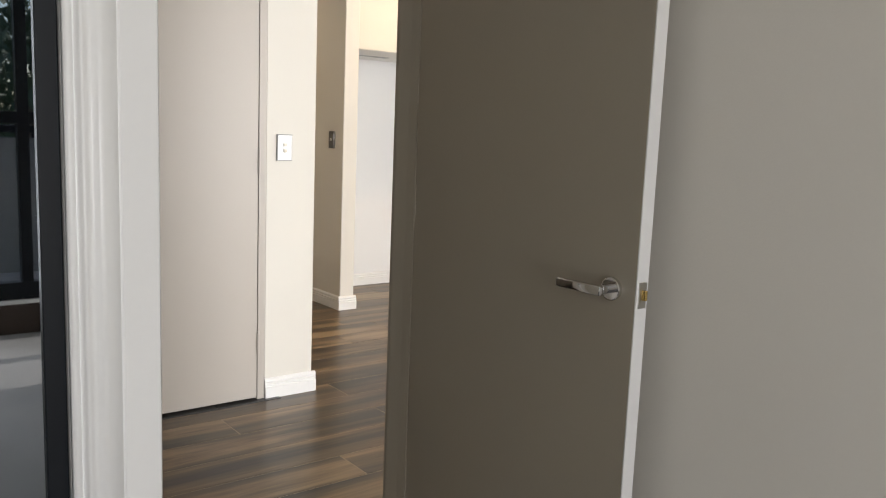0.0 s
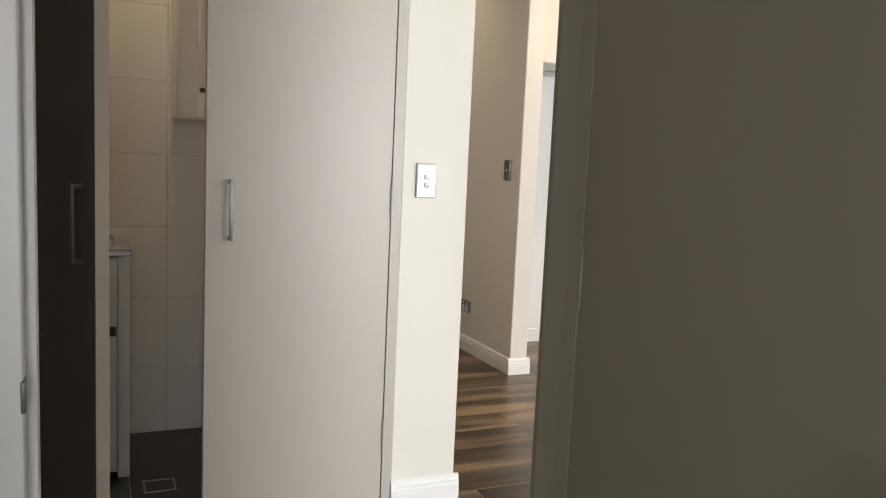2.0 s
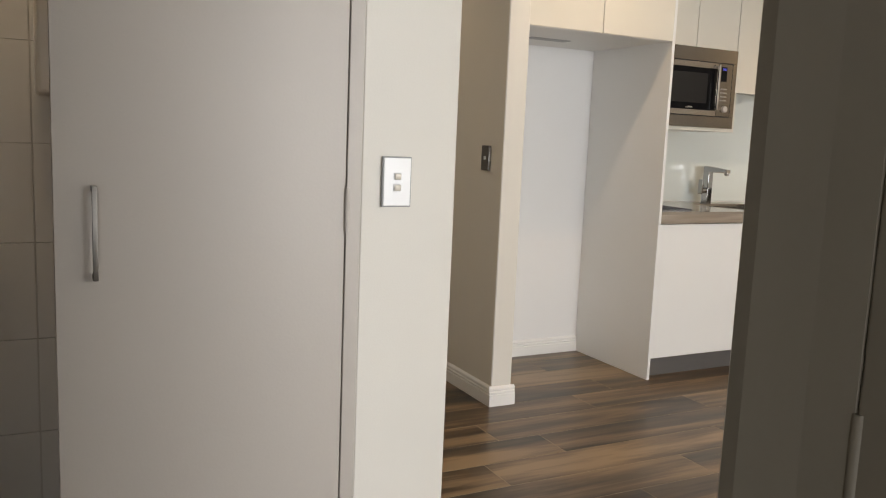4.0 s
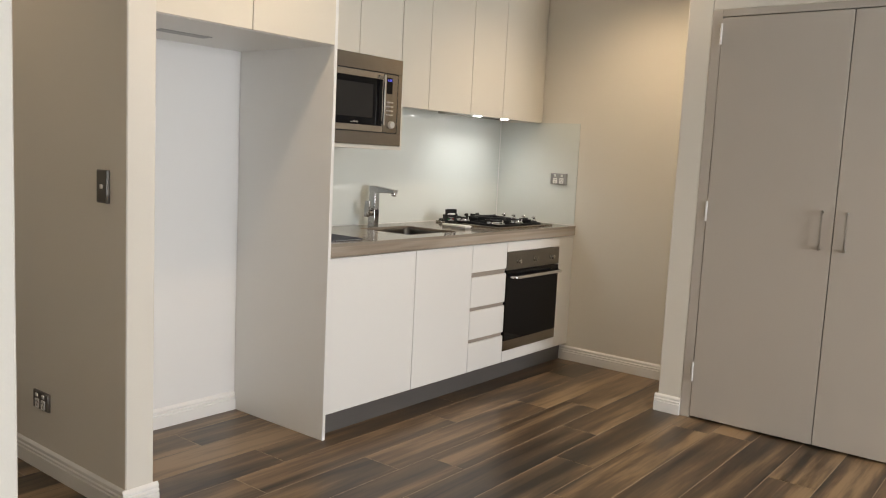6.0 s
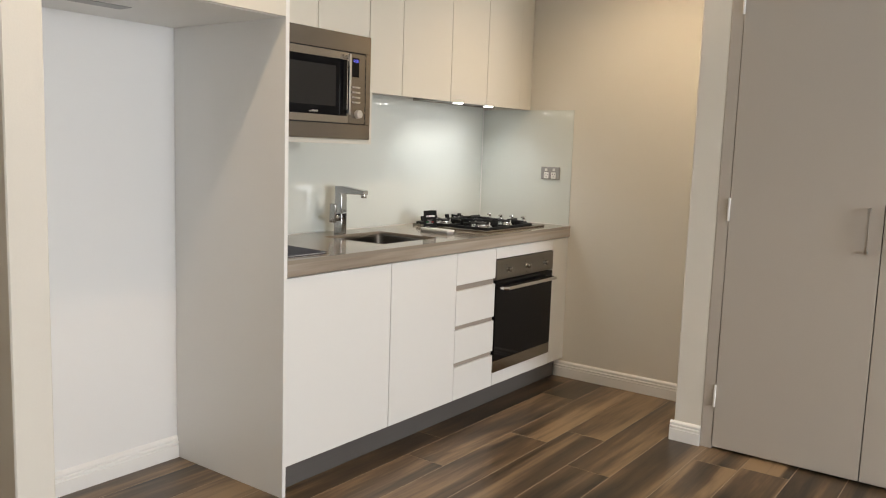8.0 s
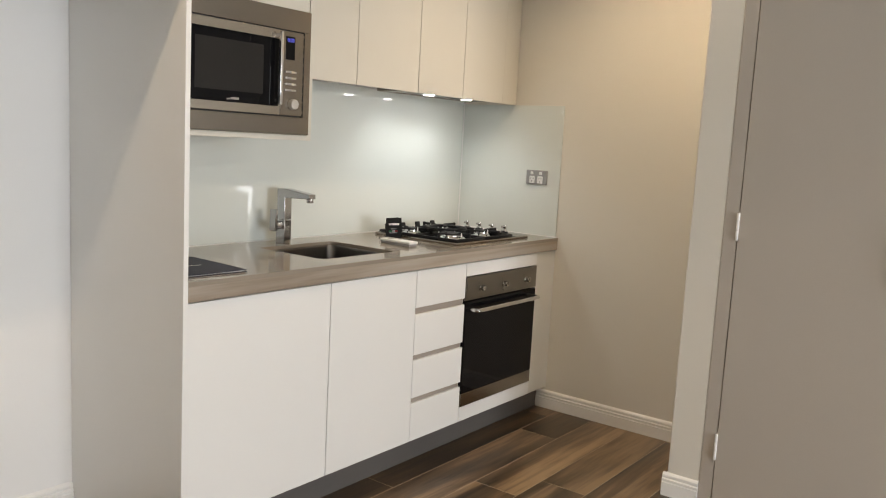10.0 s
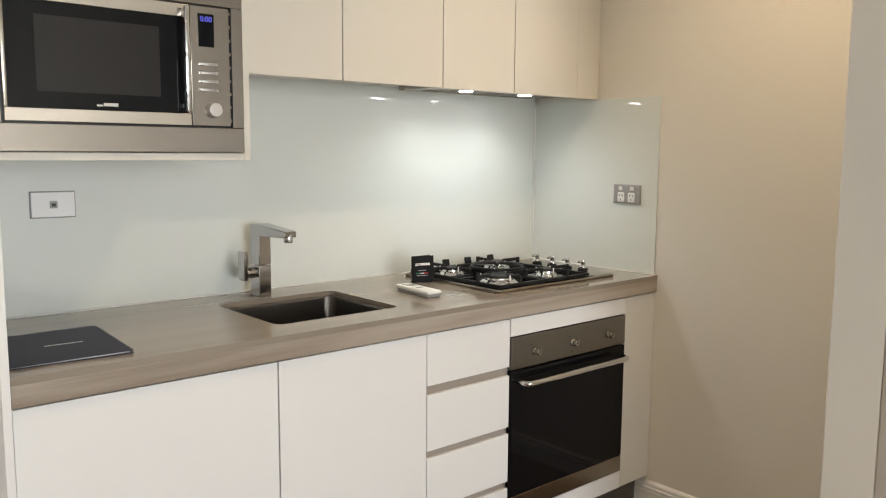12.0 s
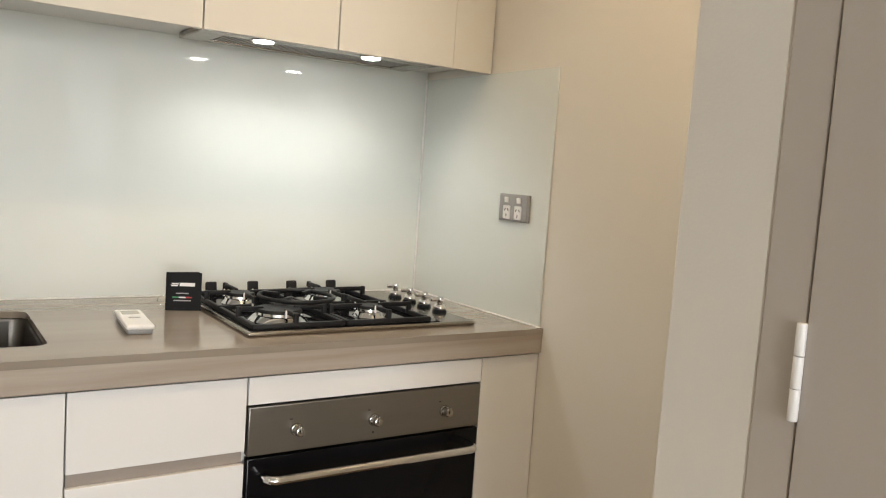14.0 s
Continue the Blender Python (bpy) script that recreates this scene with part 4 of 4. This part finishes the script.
opart("cable", tube_bm(cable, 0.003, 8), DARK_PLASTIC, heater, heater, "black cable")

tub = thing("laundry_cabinet", "white laundry tub cabinet with a steel top", "laundry tub", at=(-5.6, -1.4, 0))
opart("body", box_bm(-5.862, -5.352, -1.622, -1.155, 0.03, 0.815, 0.002), WHITE_FRONT, tub, tub)
opart("door", box_bm(-5.860, -5.380, -1.640, -1.623, 0.032, 0.810, 0.0015), WHITE_FRONT, tub, tub)
opart("side_panel", box_bm(-5.376, -5.335, -1.632, -1.155, 0.006, 0.820, 0.0015), WHITE_FRONT, tub, tub)
opart("grip", box_bm(-5.44, -5.382, -1.646, -1.638, 0.535, 0.570, 0.002), DARK_PLASTIC, tub, tub, "dark door grip")
tp = opart("steel_top", join(
    box_bm(-5.868, -5.328, -1.645, -1.600, 0.822, 0.850, 0.004), box_bm(-5.868, -5.328, -1.20, -1.155, 0.822, 0.850, 0.004),
    box_bm(-5.868, -5.82, -1.600, -1.20, 0.822, 0.850, 0.004), box_bm(-5.385, -5.328, -1.600, -1.20, 0.822, 0.850, 0.004)), CHROME, tub, tub, "polished steel top")
opart("bowl", box_bm(-5.82, -5.385, -1.600, -1.20, 0.816, 0.826), SINK_STEEL, tub, tub)
opart("swivel_tap", tube_bm([(-5.44, -1.30, 0.85), (-5.44, -1.30, 0.885), (-5.44, -1.34, 0.905), (-5.44, -1.42, 0.90), (-5.44, -1.45, 0.880)], 0.011, 12), CHROME, tub, tub, "chrome spout")

tub.location.x += 0.025

drain = thing("floor_drain", "square tiled floor waste in the laundry floor", "floor drain", at=(-5.215, -1.74, 0.004))
part("frame", frame_bm(-0.055, 0.055, -0.055, 0.055, -0.048, 0.048, -0.048, 0.048, -0.002, 0.001, 0.0005), SINK_STEEL, drain, "thin steel frame")
drain.rotation_euler = (radians(90), 0, 0)

# ---------------------------------------------------------------- ceiling downlights
for x, y, w in ((-0.66, -1.20, 1.8), (-2.75, -1.20, 1.6), (-2.0, -3.1, 0.9), (-3.2, -3.0, 0.12), (-3.72, 0.1, 0.5), (-5.22, -1.45, 0.75)):
    d = thing("downlight", "round white recessed ceiling downlight", "downlight", "ceiling downlights", at=(x, y, H))
    part("trim_ring", join(*[cyl_bm(0.052, 0.050, 0.004, 36, pose(0, 0, -0.002), 0.001)]), WHITE_PLASTIC, d)
    part("lens", cyl_bm(0.038, 0.038, 0.002, 32, pose(0, 0, -0.0052)), LED_WARM, d, "glowing lens")
    lamp("downlight_lamp", "SPOT", look((x, y, H - 0.015), (x, y + 0.001, 0)), WATTS * w, WARM, cone=radians(128), radius=0.04)

# ---------------------------------------------------------------- windows and what lies outside


def window(name, x0, x1, verticals, label, wy=-8.2, up=0.0):
    ob = thing(name, label, "window", kind="structure")
    y0, y1 = wy - 0.04, wy + 0.02
    fr = [box_bm(x0, x1, y0, y1, up + 0.02, up + 0.12, 0.002), box_bm(x0, x1, y0, y1, 2.28, 2.35, 0.002), box_bm(x0, x1, y0, y1, 1.19, 1.255, 0.002)]
    fr += [box_bm(v - 0.03, v + 0.03, y0 + 0.002, y1 + 0.002, up + 0.12, 2.28, 0.002) for v in verticals]
    part("window_frame", join(*fr), BLACK_FRAME, ob, "black powder-coated aluminium frame")
    part("sill", box_bm(x0, x1, wy + 0.02, wy + 0.05, up, up + 0.02, 0.001), TRIM, ob)
    if up:
        # dark brown carries the shade of a backlit upstand
        part("upstand", box_bm(x0, x1, wy - 0.04, wy + 0.045, 0.0, up, 0.002), surface("sill_backlit", (0.05, 0.032, 0.024), 0.5), ob, "upstand under the window, backlit shade put into its dark brown")
    vs = sorted(verticals)
    for a, b in zip(vs, vs[1:]):
        for za, zb in ((up + 0.12, 1.19), (1.255, 2.28)):
            p = part("pane", box_bm(a + 0.03, b - 0.03, wy - 0.012, wy - 0.006, za, zb), GLASS, ob)
            p.visible_shadow = False
    return ob


gn = Nodes("clear_glass")
gn.set(Base_Color=(0.95, 0.97, 0.97, 1), Roughness=0.0, Transmission_Weight=1.0, IOR=1.02)
GLASS = gn.mat
window("window_1", -7.9, -4.6, (-7.87, -6.95, -6.02, -5.12, -4.63), "black-framed bedroom balcony window", -8.15, 0.175)
window("window_2", -4.0, -1.5, (-3.97, -2.75, -1.53), "black-framed living room balcony window", -8.2)
PAVE = surface("balcony_concrete", (0.36, 0.35, 0.33), 0.8, grain=150, vary=0.1, bump=0.1)
FIBRE = surface("fibre_cement_grey", (0.16, 0.17, 0.18), 0.7, grain=150, vary=0.06, bump=0.03)
struct("balcony_slab", box_bm(-12, 3, -10.4, -8.405, -0.3, -0.03, 0.005), PAVE, "grey concrete balcony slab", "balcony")
bal = thing("balustrade", "grey solid balcony balustrade with a slotted top", "balustrade", kind="structure")
for k in range(10):
    part("panel", box_bm(-12 + 1.5 * k + 0.004, -10.5 + 1.5 * k - 0.004, -10.40, -10.34, -0.03, 1.06, 0.003), FIBRE, bal)
part("rail", box_bm(-12, 3, -10.42, -10.32, 1.10, 1.16, 0.006), BLACK_FRAME, bal)
for k in range(60):
    part("rail_post", box_bm(-11.9 + 0.25 * k, -11.875 + 0.25 * k, -10.385, -10.355, 1.06, 1.10), BLACK_FRAME, bal)
GROUND = surface("far_ground", (0.10, 0.11, 0.07), 0.95, grain=3, vary=0.3)
struct("ground", box_bm(-400, 400, -600, 400, -6.4, -6.0), GROUND, "rough green-brown ground beyond the balcony", "ground")
LEAF = surface("leaf_green", (0.055, 0.085, 0.045), 0.6, grain=40, vary=0.4, bump=0.0)
BARK = surface("bark", (0.10, 0.08, 0.06), 0.9, grain=40, vary=0.3, bump=0.3)


def tree(x, y, h, seed):
    rnd = random.Random(seed)
    t = thing("tree", "leafy green gum tree beyond the balcony", "tree", "trees outside", at=(x, y, -6.0))
    limbs = [tube_bm([(0, 0, 0), (0.1, 0.05, h * 0.3), (0.0, 0.15, h * 0.6), (0.1, 0, h * 0.9)], 0.16, 8)]
    tips = []
    for _ in range(14):
        a, z = rnd.uniform(0, 6.28), rnd.uniform(0.4, 0.85) * h
        r = rnd.uniform(0.9, 2.4)
        e = (r * math.cos(a), r * math.sin(a), z + rnd.uniform(0.3, 1.5))
        limbs.append(tube_bm([(0, 0.08, z), (e[0] * 0.5, e[1] * 0.5, z + 0.3), e], 0.04, 6))
        tips.append(e)
    part("trunk", join(*limbs), BARK, t)
    bm = bmesh.new()
    for e in tips:
        for _ in range(360):
            c = Vector((rnd.gauss(e[0], 0.6), rnd.gauss(e[1], 0.6), rnd.gauss(e[2], 0.5)))
            m = Euler((rnd.uniform(0, 6), rnd.uniform(0, 6), rnd.uniform(0, 6))).to_matrix()
            q = [bm.verts.new(c + m @ Vector(p)) for p in ((-0.15, 0, 0), (0, -0.055, 0.01), (0.18, 0, 0), (0, 0.055, 0.01))]
            bm.faces.new(q)
    part("crown", bm, LEAF, t)


for k in range(7):
    tree(-11.5 + 2.6 * k + 0.7 * (k % 2), -19.5 - 2.1 * (k % 3), 8.6 + 0.9 * ((k * 2) % 3), k + 3)

# ---------------------------------------------------------------- laundry tiles
tile_mesh = {}


def slab_tile(name, mat, parent, w, d, h, m):
    key = (name, round(w, 4), round(d, 4), round(h, 4))
    if key not in tile_mesh:
        bm = box_bm(-w / 2, w / 2, -d / 2, d / 2, -h / 2, h / 2, 0.001, 1)
        me = bpy.data.meshes.new(name)
        bm.to_mesh(me)
        bm.free()
        me.materials.append(mat)
        tile_mesh[key] = me
    ob = new(name, tile_mesh[key])
    ob.parent = parent
    ob.matrix_local = m
    return ob


tiled = [o for o in scene.objects if o.name == "wall_laundry_back"][0]
for r in range(9):
    z = 0.283 - 0.298 + 0.298 * r + 0.149
    for xa, xb in ((-5.745, -5.148), (-5.146, -4.549)):
        hh = 0.296
        if r == 0:
            slab_tile("wall_tile", TILE_WHITE, tiled, xb - xa - 0.002, 0.008, 0.281, pose((xa + xb) / 2, -1.153, 0.1415))
        else:
            slab_tile("wall_tile", TILE_WHITE, tiled, xb - xa - 0.002, 0.008, hh, pose((xa + xb) / 2, -1.153, z))
for i in range(5):
    for j in range(4):
        slab_tile("laundry_floor_tile", TILE_DARK, laundry_base, 0.296, 0.296, 0.006, pose(-5.76 + 0.298 * i, -2.02 + 0.298 * j - 0.02, 0.0005))

# ---------------------------------------------------------------- floor tiles
ROW, LEN, GAP = 0.198, 1.2, 0.0019
plank_mesh = {}


def plank(x0, x1, y0, y1):
    w, d = round(x1 - x0 - 2 * GAP, 4), round(y1 - y0 - 2 * GAP, 4)
    if (w, d) not in plank_mesh:
        bm = box_bm(-w / 2, w / 2, -d / 2, d / 2, -0.008, 0.0, 0.0003, 1)
        me = bpy.data.meshes.new("floor_tile")
        bm.to_mesh(me)
        bm.free()
        me.materials.append(TILE_PLANK)
        plank_mesh[w, d] = me
    ob = new("floor_tile", plank_mesh[w, d])
    ob.location = ((x0 + x1) / 2, (y0 + y1) / 2, random.uniform(-0.0003, 0.0))
    ob.parent = floor


known = {0: -2.78, 1: -1.04, 2: -0.842, 3: -1.225, 4: -1.62, 5: -1.99, 6: -0.745, 7: -4.134, 8: -4.755}
for k in range(-14, 38):
    y1 = -0.722 - k * ROW
    y0 = y1 - ROW
    s = known.get(k, -0.4 * (k % 3) - 0.13 * (k % 5))
    x = s - 8 * LEN
    lo = -7.0
    while x < 0.1:
        a, b = max(x, lo), min(x + LEN, 0.0)
        ok = b - a > 0.03
        if y0 < -3.62 and (b < -4.43 or y0 < -8.1):
            ok = False
        if y0 > -2.13 and b <= -4.49:
            ok = False
        if ok:
            if y0 < -3.62:
                a = max(a, -4.46)
            if y0 > -2.13:
                a = max(a, -4.3)
            if b - a > 0.03:
                plank(a, b, y0, y1)
        x += LEN
